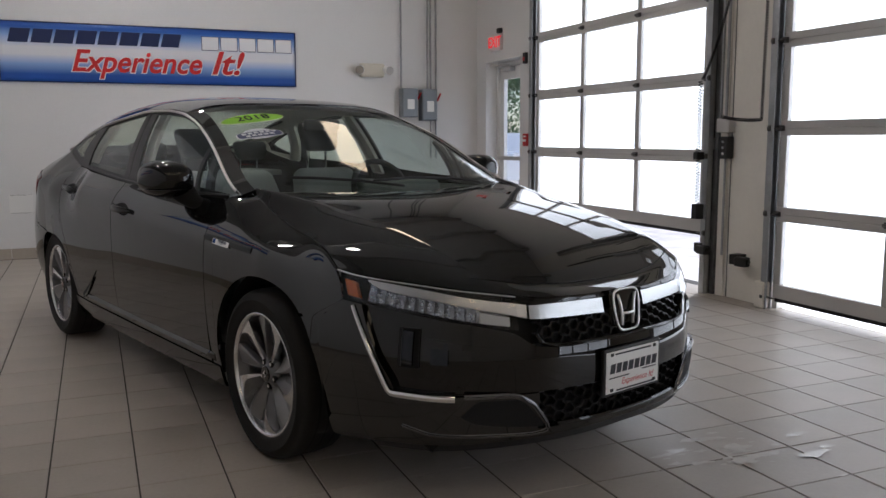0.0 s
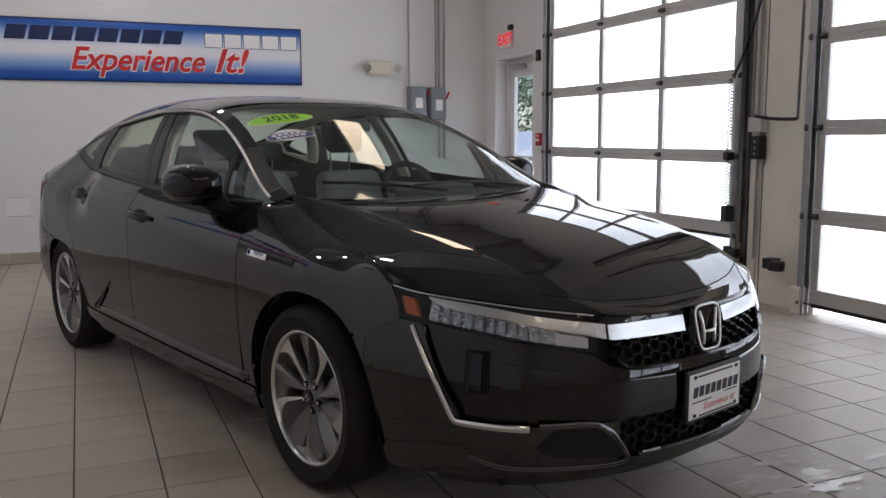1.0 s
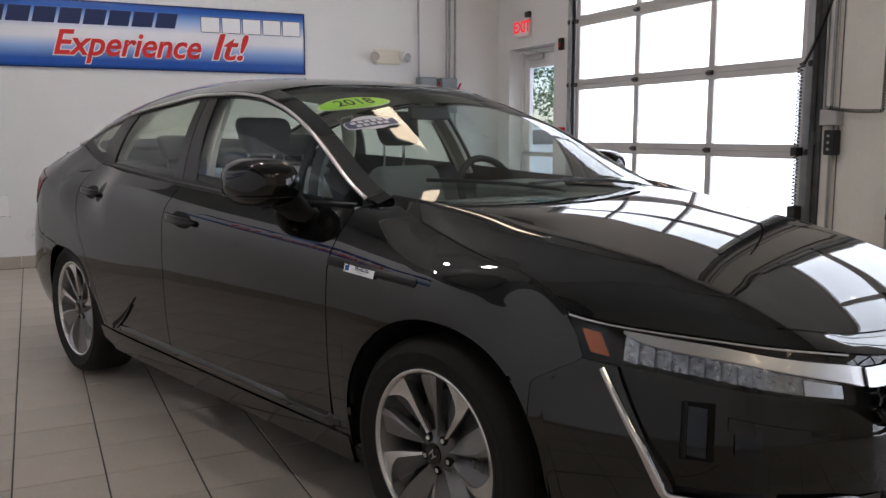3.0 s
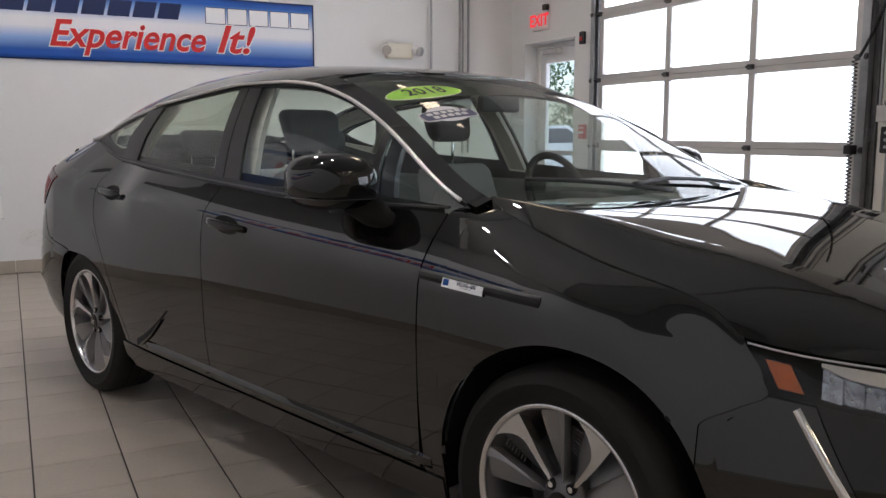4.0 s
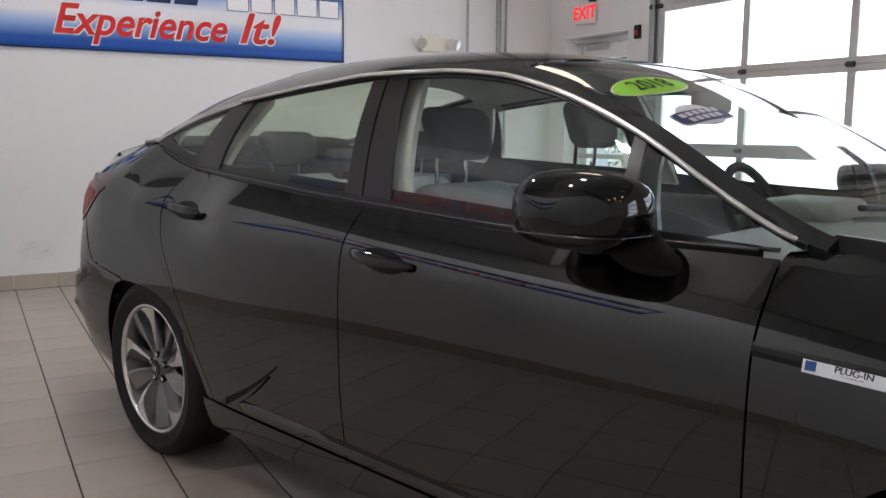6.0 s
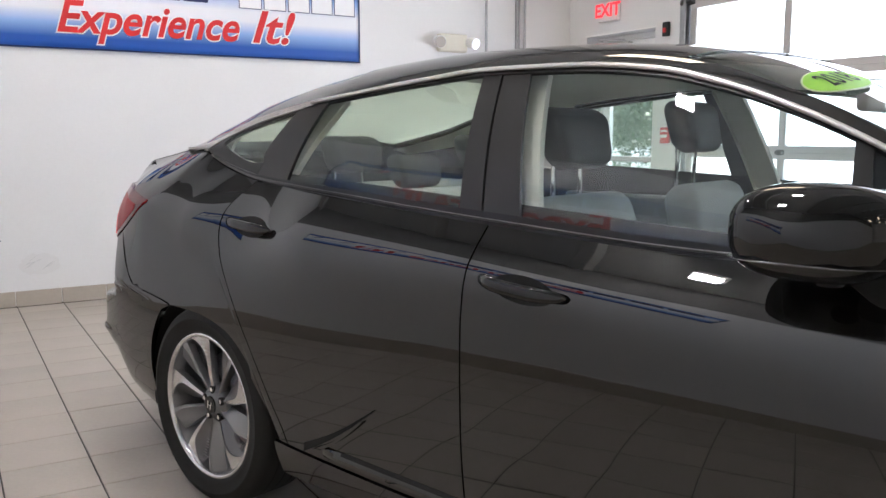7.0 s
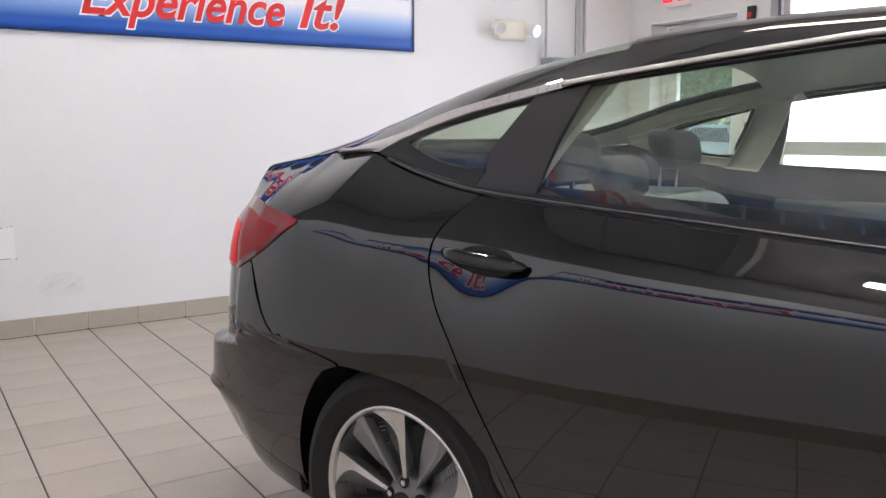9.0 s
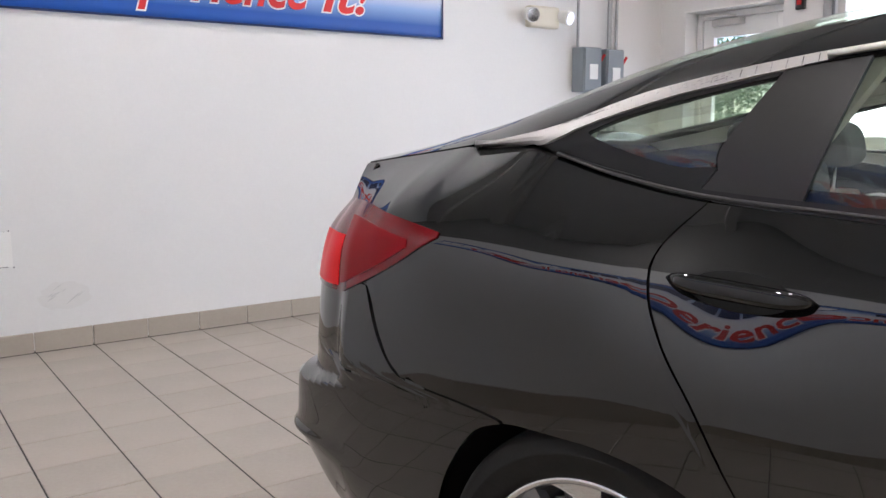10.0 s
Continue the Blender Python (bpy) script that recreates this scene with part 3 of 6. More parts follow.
# ---- the pier between the overhead doors: frames, conduits, control box, cords, door sensors ----
def pier_parts():
    for i, y in enumerate((D1[0] - 0.20, D2[1] + 0.12)):
        th = part("post_trim", box((EAST - 0.018, y, 0.0), (EAST - 0.001, y + 0.08, 3.9), 0.003), M_PILLAR, None)
        tagged(th, "cream painted steel trim on the pier", "trim", "pier trims", "structure")
    for y, w in ((D1[0] - 0.105, 0.085), (D2[1] + 0.075, 0.035)):
        j = part("door_jamb", box((EAST - 0.028, y, 0.0), (EAST - 0.0005, y + w, 3.9), 0.003), M_JAMB, None)
        tagged(j, "dark galvanised steel jamb beside an overhead door", "door jamb", "door jambs", "structure")
    for y in (5.125, 4.80):
        j = part("pier_seam", box((EAST - 0.004, y, 0.0), (EAST - 0.0005, y + 0.007, 3.9)), M_JAMB, None)
        tagged(j, "dark narrow seam in the cream pier cladding", "trim", "pier seams", "structure")
    plinth = part("wheel_guard", box((EAST - 0.10, D2[1] + 0.03, 0.0), (EAST - 0.002, D2[1] + 0.13, 0.20), 0.01), M_PILLAR, None)
    tagged(plinth, "chipped cream steel guard at the foot of the pier", "guard")
    for y, top in ((5.23, 3.9), (5.17, 3.9)):
        c = part("conduit", rod((EAST - 0.03, y, 1.38), (EAST - 0.03, y, top), 0.011, 10), M_STEEL, None)
        tagged(c, "thin grey electrical conduit on the pier", "conduit", "conduits")
    th = empty("door_control", Matrix.Translation((EAST - 0.002, 5.16, 1.28)), "grey junction box with a black push button station", "control box")
    part("junction_box", box((-0.07, -0.07, 0.0), (0, 0.07, 0.11), 0.006), M_ALU, th)
    part("button_station", box((-0.07, -0.06, -0.20), (0, 0.03, -0.03), 0.008), M_BLACK, th)
    for k in range(3):
        part("button", rod((-0.07, -0.015, -0.07 - 0.045 * k), (-0.078, -0.015, -0.07 - 0.045 * k), 0.010, 14), M_STEEL, th)
    part("conduit", rod((-0.03, 0.0, -0.20), (-0.03, 0.0, -0.95), 0.009, 10), M_STEEL, th)
    for y, z, turn in ((5.30, 0.36, 0), (4.87, 0.32, 12)):
        s = empty("door_sensor", Matrix.Translation((EAST - 0.10, y, z)) @ pose(0, 0, 0, 0, 0, turn), "black safety sensor on a bracket beside the overhead door", "sensor", "door sensors")
        part("body", box((-0.05, -0.07, -0.035), (0.02, 0.03, 0.035), 0.008), M_BLACK, s)
        part("lens", rod((-0.015, -0.07, 0.0), (-0.015, -0.078, 0.0), 0.02, 14), M_PIANO, s)
        part("bracket", box((-0.01, 0.02, -0.03), (0.095, 0.10, 0.045), 0.004), M_BLACK, s)


def coil(a, b, turns, r, sag):
    """Points of a coiled cord hung between two places."""
    a, b = Vector(a), Vector(b)
    d = (b - a).normalized()
    x = d.cross(Vector((0.9, 0.1, 0.3))).normalized()
    y = d.cross(x)
    n = turns * 9
    out = []
    for k in range(n + 1):
        t = k / n
        p = a.lerp(b, t) + Vector((0, 0, -sag * 4 * t * (1 - t)))
        q = 2 * math.pi * turns * t
        out.append(p + (x * math.cos(q) + y * math.sin(q)) * r)
    return out


def cords():
    x = EAST - 0.13
    for i, (a, b, turns, r, sag, w) in enumerate((((x, 5.33, 1.70), (x + 0.02, 4.98, 2.62), 60, 0.008, 0.10, 0.005), ((x, 5.36, 1.68), (x, 5.36, 0.70), 40, 0.017, 0.0, 0.0042),
                                          ((x + 0.05, 5.16, 1.40), (x + 0.05, 4.745, 1.37), 22, 0.010, 0.012, 0.004), ((x + 0.05, 4.745, 1.37), (x + 0.05, 4.72, 3.4), 110, 0.010, 0.0, 0.004))):
        c = tube("coiled_cord", coil(a, b, turns, r, sag), w, M_BLACK, None, 5)
        tagged(c, "black coiled cable hanging beside the overhead door", "cable", "coiled cables")
    for y, z in ((5.36, 0.66), (5.36, 1.10)):
        s = part("cord_box", box((x - 0.03, y - 0.04, z - 0.06), (EAST - 0.051, y + 0.03, z + 0.06), 0.006) if z < 1 else box((x - 0.03, y - 0.025, z - 0.03), (EAST - 0.051, y + 0.025, z + 0.03), 0.004), M_BLACK, None)
        tagged(s, "small black junction box on the overhead door", "junction box", "cord boxes")


pier_parts()
cords()


# ---- scuffs on the white wall and stains on the floor ----
def scuff(name, centre, u, v, w, h, material, label, category, dots, seed, normal=(0, -1, 0)):
    """A patch of small flat marks, as one object."""
    rnd = random.Random(seed)
    vs, fs = [], []
    c, u, v = Vector(centre), Vector(u), Vector(v)
    for k in range(dots):
        a, r = rnd.uniform(0, 6.283), math.sqrt(rnd.random())
        p = c + u * (w * r * math.cos(a)) + v * (h * r * math.sin(a))
        ang, ln, wd = rnd.gauss(0.62, 0.06), rnd.uniform(0.10, 0.24) * w * 2, rnd.uniform(0.0012, 0.0025)
        d, e = u * math.cos(ang) + v * math.sin(ang), v * math.cos(ang) - u * math.sin(ang)
        n = len(vs)
        vs += [p - d * ln, p - e * wd * 0.6, p + d * ln, p + e * wd]
        fs.append((n, n + 1, n + 2, n + 3))
    ob = mesh_object(name, vs, fs, material, None, smooth=False)
    return tagged(ob, label, category, "", "stuff")


M_SCUFF = surface("grey scuff", (0.42, 0.42, 0.425), 0.7, vary=0.2)
M_SPILL = surface("pale dried splash", (0.60, 0.57, 0.52), 0.25, vary=0.15)
scuff("wall_scuffs", (-0.55, NORTH - 0.0022, 0.315), (1, 0, 0), (0, 0, 1), 0.10, 0.05, M_SCUFF, "grey rub marks low on the white wall", "scuffs", 9, 4)


def smudge():
    """A faint worn patch behind the rub marks."""
    rnd = random.Random(3)
    n = 26
    vs = [(-0.54 + 0.14 * math.cos(2 * math.pi * k / n) * rnd.uniform(0.8, 1.1), NORTH - 0.0012, 0.30 + 0.085 * math.sin(2 * math.pi * k / n) * rnd.uniform(0.8, 1.1)) for k in range(n)]
    ob = mesh_object("wall_smudge", vs, [tuple(range(n))], surface("worn wall paint", (0.70, 0.695, 0.69), 0.7, vary=0.04, grain=30), None, smooth=False)
    tagged(ob, "faint grey worn patch low on the white wall", "smudge", "", "stuff")


def wall_patch():
    th = empty("wall_patch", Matrix.Translation((-0.90, NORTH - 0.001, 0.585)), "white filler patch with dark nail marks on the wall", "patch")
    part("plate", box((-0.115, -0.004, -0.098), (0.108, 0.0, 0.092), 0.003, 2), surface("white wall filler", (0.80, 0.80, 0.79), 0.6, vary=0.03, grain=40), th)
    for x0, x1, z in ((-0.10, 0.085, -0.098), (-0.10, 0.05, 0.088)):
        part("edge_mark", box((x0, -0.0052, z - 0.0015), (x1, -0.004, z + 0.0015)), M_HINGE, th)
    for x, z in ((0.112, -0.101), (0.075, 0.090), (0.098, 0.096)):
        part("nail_mark", rod((x, -0.003, z), (x, 0.0, z), 0.004, 8), M_HINGE, th)


smudge()
wall_patch()


def splash():
    """Dried pale splashes before the bumper, as small uneven flat blots."""
    rnd = random.Random(9)
    vs, fs = [], []
    for k in range(40):
        cx, cy = rnd.gauss(2.02, 0.17), rnd.gauss(2.52, 0.13)
        r = rnd.uniform(0.008, 0.055) * (1 if k < 20 else 0.4)
        n = len(vs)
        m = 11
        for j in range(m):
            a = 2 * math.pi * j / m
            q = r * rnd.uniform(0.45, 1.2)
            vs.append((cx + q * math.cos(a) * 1.8, cy + q * math.sin(a) * 0.7, 0.0012 + 0.00012 * k))
        fs.append(tuple(range(n, n + m)))
    ob = mesh_object("floor_splash", vs, fs, M_SPILL, None, smooth=False)
    tagged(ob, "pale dried splashes on the floor tiles", "stain", "", "stuff")


splash()


# ---- what shows through the exit door: yard, hedge of trees, a parked van ----
def leaf_mass(name, centre, size, count, seed, label):
    rnd = random.Random(seed)
    th = empty(name, Matrix.Translation((centre[0], centre[1], -0.05)), label, "tree", "trees outside")
    part("trunk", rod((0, 0, 0), (0.1, 0.1, centre[2]), 0.16, 10, 0.07), M_BARK, th)
    vs, fs = [], []
    blobs = [(rnd.gauss(0, 0.45), rnd.gauss(0, 0.45), rnd.gauss(0, 0.4), rnd.uniform(0.3, 0.6)) for _ in range(16)]
    for k in range(count):
        b = blobs[rnd.randrange(16)]
        d = Vector((rnd.gauss(0, 1), rnd.gauss(0, 1), rnd.gauss(0, 1))).normalized() * b[3] * rnd.uniform(0.6, 1.05)
        p = Vector(((b[0] + d.x) * size, (b[1] + d.y) * size, centre[2] + (b[2] + d.z) * size))
        a, e = Vector((rnd.gauss(0, 1), rnd.gauss(0, 1), rnd.gauss(0, 1))).normalized(), Vector((rnd.gauss(0, 1), rnd.gauss(0, 1), rnd.gauss(0, 1))).normalized()
        r = rnd.uniform(0.06, 0.14)
        n = len(vs)
        vs += [p - a * r, p + e * r * 0.5, p + a * r, p - e * r * 0.5]
        fs.append((n, n + 1, n + 2, n + 3))
    mesh_object("crown", vs, fs, M_LEAF, th, smooth=False)


M_BARK = surface("bark", (0.10, 0.075, 0.055), 0.9, vary=0.3, bump=0.3)
M_LEAF = surface("green leaves", (0.11, 0.19, 0.07), 0.6, vary=0.3, grain=3, spread=1.2)
for k, (tx, ty, tz, ts) in enumerate(((15, 30, 3.2, 3.6), (11, 33, 3.0, 3.4), (21, 29, 3.4, 3.8), (19, 23, 3.0, 3.2), (25, 24, 3.2, 3.4), (28, 19.5, 3.2, 3.4), (8.5, 30, 2.8, 3.0))):
    leaf_mass("tree", (tx, ty, tz), ts, 12000, 20 + k, "leafy green tree at the edge of the yard")


def parked_car(x, y, turn, material, label):
    th = empty("parked_car", Matrix.Translation((x, y, -0.05)) @ pose(0, 0, 0, 0, 0, turn), label, "car", "cars outside")
    prof = [(-2.2, 0.35), (-2.25, 0.75), (-2.0, 0.95), (-1.5, 1.0), (-0.9, 1.42), (0.7, 1.45), (1.3, 1.02), (2.1, 0.9), (2.25, 0.6), (2.2, 0.32)]
    vs = [(px, sg * (0.85 if pz < 1.1 else 0.68), pz) for sg in (-1, 1) for px, pz in prof]
    n = len(prof)
    fs = [tuple(range(n))[::-1], tuple(range(n, 2 * n))] + [(i, (i + 1) % n, n + (i + 1) % n, n + i) for i in range(n)]
    mesh_object("body", vs, fs, material, th, smooth=False)
    for sg in (-1, 1):
        vs = [(px, sg * yy, pz) for px, pz, yy in ((-1.3, 1.04, 0.85), (-0.85, 1.36, 0.72), (0.6, 1.38, 0.72), (1.1, 1.05, 0.85))]
        mesh_object("window", vs, [(0, 1, 2, 3)], M_PIANO, th, smooth=False)
        for wx in (-1.35, 1.35):
            part("wheel", rod((wx, sg * 0.70, 0.32), (wx, sg * 0.87, 0.32), 0.32, 24), M_RUBBER, th)


M_CARWHITE = surface("white car paint", (0.75, 0.75, 0.76), 0.3, coat=1.0)
parked_car(10.2, 18.4, 20, M_CARWHITE, "white sedan parked in the yard")
parked_car(15.5, 17.2, 70, surface("grey car paint", (0.35, 0.37, 0.40), 0.3, coat=1.0), "pale grey sedan parked in the yard")


# ---- the car: shape functions (x ahead from the front axle, y to its left, z up) ----
def curve(*keys):
    """A smooth monotone curve through (x, y) keys."""
    xs, ys = np.array([k[0] for k in keys], float), np.array([k[1] for k in keys], float)
    h, d = np.diff(xs), np.diff(ys) / np.diff(xs)
    m = np.zeros(len(xs))
    m[0], m[-1] = d[0], d[-1]
    for i in range(1, len(xs) - 1):
        if d[i - 1] * d[i] > 0:
            w1, w2 = 2 * h[i] + h[i - 1], h[i] + 2 * h[i - 1]
            m[i] = (w1 + w2) / (w1 / d[i - 1] + w2 / d[i])

    def f(x):
        x = np.clip(np.asarray(x, float), xs[0], xs[-1])
        i = np.clip(np.searchsorted(xs, x) - 1, 0, len(xs) - 2)
        t = (x - xs[i]) / h[i]
        return ((1 + 2 * t) * (1 - t) ** 2 * ys[i] + t * (1 - t) ** 2 * h[i] * m[i] + t * t * (3 - 2 * t) * ys[i + 1] + t * t * (t - 1) * h[i] * m[i + 1])
    return f


# outline seen from above at the widest level, from the tail round the side to the nose
PLAN = [(-3.815, 0), (-3.805, 0.28), (-3.765, 0.56), (-3.665, 0.772), (-3.42, 0.875), (-2.75, 0.922), (-1.6, 0.935), (-0.6, 0.93), (0, 0.922), (0.35, 0.885),
        (0.62, 0.805), (0.85, 0.675), (0.98, 0.47), (1.045, 0.24), (1.06, 0)]


def plan_line():
    p = np.array(PLAN, float)
    p = np.vstack([[p[1][0], -p[1][1]], p, [p[-2][0], -p[-2][1]]])
    t = np.concatenate([[0], np.cumsum(np.sqrt(np.linalg.norm(np.diff(p, axis=0), axis=1)))])
    out = []
    for i in range(1, len(p) - 2):
        p0, p1, p2, p3 = p[i - 1:i + 3]
        t0, t1, t2, t3 = t[i - 1:i + 3]
        for u in np.linspace(t1, t2, 60, endpoint=False):
            a1 = p0 * (t1 - u) / (t1 - t0) + p1 * (u - t0) / (t1 - t0)
            a2 = p1 * (t2 - u) / (t2 - t1) + p2 * (u - t1) / (t2 - t1)
            a3 = p2 * (t3 - u) / (t3 - t2) + p3 * (u - t2) / (t3 - t2)
            b1 = a1 * (t2 - u) / (t2 - t0) + a2 * (u - t0) / (t2 - t0)
            b2 = a2 * (t3 - u) / (t3 - t1) + a3 * (u - t1) / (t3 - t1)
            out.append(b1 * (t2 - u) / (t2 - t1) + b2 * (u - t1) / (t2 - t1))
    out.append(p[-2])
    out = np.array(out)
    s = np.concatenate([[0], np.cumsum(np.linalg.norm(np.diff(out, axis=0), axis=1))])
    i = np.argmin(abs(out[:, 0] + 1.6))
    s = s - s[i] + out[i, 0]
    tan = np.gradient(out, s, axis=0)
    tan /= np.linalg.norm(tan, axis=1)[:, None]
    return out, s, np.stack([-tan[:, 1], tan[:, 0]], 1)


LINE, LINE_S, LINE_N = plan_line()
S_TAIL, S_NOSE = LINE_S[0], LINE_S[-1]


def s_at(x):
    """Length along the outline at which it reaches x."""
    return np.interp(x, LINE[:, 0], LINE_S)


# height of the crease along the flank
crease = curve((-3.3, 0.985), (-2.27, 0.952), (-1.6, 0.918), (-0.96, 0.878), (-0.44, 0.85), (0.0, 0.824), (0.4, 0.80))
# how far the skin lies inside the outline, by height, at stations along it
INSET = [
    (S_TAIL, curve((0.2, 0.13), (0.30, 0.07), (0.40, 0.026), (0.448, 0.001), (0.462, -0.012), (0.485, -0.002), (0.596, 0.010), (0.614, 0.065), (0.85, 0.13), (0.95, 0.16), (1.05, 0.24), (1.13, 0.25))),
    (s_at(-3.65), curve((0.2, 0.15), (0.30, 0.075), (0.40, 0.026), (0.448, 0.001), (0.462, -0.012), (0.485, -0.002), (0.598, 0.006), (0.612, 0.050), (0.70, 0.056), (0.85, 0.070), (0.96, 0.095), (1.05, 0.165), (1.14, 0.22))),
    (s_at(-3.48), curve((0.2, 0.13), (0.30, 0.065), (0.40, 0.022), (0.45, 0.001), (0.464, -0.001), (0.49, 0.003), (0.602, 0.004), (0.616, 0.036), (0.70, 0.038), (0.80, 0.047), (0.88, 0.056), (0.95, 0.082), (1.05, 0.15), (1.15, 0.215))),
    (s_at(-3.40), curve((0.2, 0.11), (0.30, 0.045), (0.45, 0.006), (0.61, 0.002), (0.70, 0.012), (0.80, 0.030), (0.88, 0.042), (0.94, 0.068), (1.05, 0.14), (1.16, 0.21))),
    (s_at(-3.1), curve((0.2, 0.08), (0.3, 0.04), (0.45, 0.01), (0.6, 0), (0.8, 0.004), (0.88, 0.012), (0.93, 0.045), (1.05, 0.12), (1.2, 0.20))),
    (s_at(-2.86), curve((0.2, 0.08), (0.3, 0.04), (0.45, 0.01), (0.6, 0), (0.8, 0.004), (0.86, 0.014), (0.885, 0.026), (0.92, 0.048), (1.02, 0.120), (1.2, 0.22))),
    (s_at(-2.52), curve((0.17, 0.07), (0.3, 0.025), (0.48, 0.004), (0.69, 0), (0.73, 0.005), (0.76, 0.014), (0.80, 0.031), (0.84, 0.050), (0.885, 0.073), (0.92, 0.095), (1.02, 0.162), (1.12, 0.23))),
    (s_at(-2.18), curve((0.17, 0.07), (0.3, 0.025), (0.48, 0.004), (0.66, 0), (0.80, 0.004), (0.86, 0.013), (0.885, 0.024), (0.92, 0.046), (1.02, 0.128), (1.12, 0.185))),
    (s_at(-1.6), curve((0.16, 0.08), (0.22, 0.05), (0.30, 0.03), (0.42, 0.012), (0.54, 0.003), (0.68, 0), (0.83, 0.004), (0.885, 0.014), (0.92, 0.034), (1.02, 0.115), (1.12, 0.16))),
    (s_at(-0.5), curve((0.16, 0.075), (0.22, 0.05), (0.30, 0.03), (0.42, 0.012), (0.54, 0.003), (0.68, 0), (0.83, 0.006), (0.885, 0.018), (0.92, 0.035), (1.06, 0.15), (1.12, 0.2))),
    (s_at(0.0), curve((0.16, 0.05), (0.35, 0.015), (0.55, 0.0), (0.72, 0.002), (0.84, 0.014), (0.89, 0.03), (0.95, 0.07), (1.06, 0.18))),
    (s_at(0.40), curve((0.13, 0.11), (0.2, 0.05), (0.35, 0.012), (0.5, 0.0), (0.62, 0.018), (0.72, 0.045), (0.80, 0.082), (0.88, 0.16))),
    (s_at(0.87), curve((0.12, 0.12), (0.18, 0.05), (0.25, 0.015), (0.38, 0), (0.5, 0.002), (0.6, 0.02), (0.7, 0.05), (0.78, 0.10))),
    (S_NOSE, curve((0.13, 0.10), (0.19, 0.03), (0.33, 0.008), (0.45, 0), (0.55, 0.008), (0.6, 0.02), (0.7, 0.045), (0.76, 0.07))),
]


def skin(s, z, out=0.0):
    """Points of the flank, nose and tail at length s along the outline and height z (right side, y < 0)."""
    s, z = np.broadcast_arrays(np.asarray(s, float), np.asarray(z, float))
    x = np.interp(s, LINE_S, LINE[:, 0])
    y = np.interp(s, LINE_S, LINE[:, 1])
    nx, ny = np.interp(s, LINE_S, LINE_N[:, 0]), np.interp(s, LINE_S, LINE_N[:, 1])
    zz = z - (crease(np.clip(s, -3.3, 0.4)) - 0.885) * np.clip((z - 0.5) / 0.35, 0, 1) * np.clip((0.36 - s) / 0.32, 0, 1) * np.clip((s + 3.6) / 0.3, 0, 1)
    ss = np.array([q[0] for q in INSET])
    vals = np.array([q[1](zz) for q in INSET])
    i = np.clip(np.searchsorted(ss, s) - 1, 0, len(ss) - 2)
    t = np.clip((s - ss[i]) / (ss[i + 1] - ss[i]), 0, 1)
    t = t * t * (3 - 2 * t)
    d = np.take_along_axis(vals, i[None], 0)[0] * (1 - t) + np.take_along_axis(vals, (i + 1)[None], 0)[0] * t - out
    return np.stack([x - nx * d, -(y - ny * d), z], -1)


# greenhouse: belt line, roof rail, and the canopy above it
belt_z = curve((-3.16, 1.170), (-3.0, 1.176), (-2.95, 1.164), (-2.8, 1.125), (-2.6, 1.092), (-2.4, 1.078), (-2.13, 1.062), (-1.6, 1.030), (-1.0, 1.003), (-0.6, 1.004), (-0.3, 1.0))
rail_z = curve((-3.58, 1.122), (-3.47, 1.137), (-3.2, 1.172), (-3.0, 1.204), (-2.75, 1.277), (-2.47, 1.328), (-2.23, 1.358), (-2.0, 1.382), (-1.75, 1.400), (-1.5, 1.398), (-1.28, 1.379), (-1.12, 1.341),
               (-0.967, 1.288), (-0.82, 1.224), (-0.69, 1.153), (-0.57, 1.086), (-0.44, 1.026), (-0.38, 1.008), (-0.30, 0.993), (-0.14, 0.970))
rail_h = curve((-3.58, 0.600), (-3.2, 0.645), (-3.0, 0.678), (-2.6, 0.665), (-2.0, 0.635), (-1.5, 0.632), (-1.1, 0.648), (-0.95, 0.670), (-0.765, 0.705), (-0.44, 0.765), (-0.14, 0.785))
roof_c = curve((-3.58, 1.150), (-3.47, 1.172), (-3.2, 1.250), (-2.9, 1.355), (-2.6, 1.430), (-2.3, 1.474), (-2.0, 1.488), (-1.7, 1.484), (-1.4, 1.466), (-1.2, 1.440), (-1.0, 1.376), (-0.8, 1.290), (-0.6, 1.194), (-0.4, 1.092), (-0.2, 0.986))
belt_h = curve((-3.16, 0.665), (-3.0, 0.712), (-2.6, 0.765), (-1.6, 0.815), (-0.8, 0.805), (-0.3, 0.79))


def canopy(x, w, out=0.0):
    """Points of roof, windscreen and rear glass; w runs from -1 at the right rail to 1 at the left one."""
    x, w = np.broadcast_arrays(np.asarray(x, float), np.asarray(w, float))
    h, zr, zc = rail_h(x), rail_z(x), roof_c(x)
    a = np.abs(w)
    k = 0.3 + 0.3 * np.clip((x + 1.3) / 0.3, 0, 1)
    fall = k * a ** 2 + (1 - k) * a ** 6
    return np.stack([x, w * h, zc - (zc - zr) * fall + out], -1)


def side_glass(x, v, out=0.0):
    """Points of the side windows; v runs from 0 at the belt to 1 at the rail (right side)."""
    x, v = np.broadcast_arrays(np.asarray(x, float), np.asarray(v, float))
    h = belt_h(x) * (1 - v) + rail_h(x) * v + 0.018 * np.sin(np.pi * v) + out
    return np.stack([x, -h, belt_z(x) * (1 - v) + rail_z(x) * v], -1)


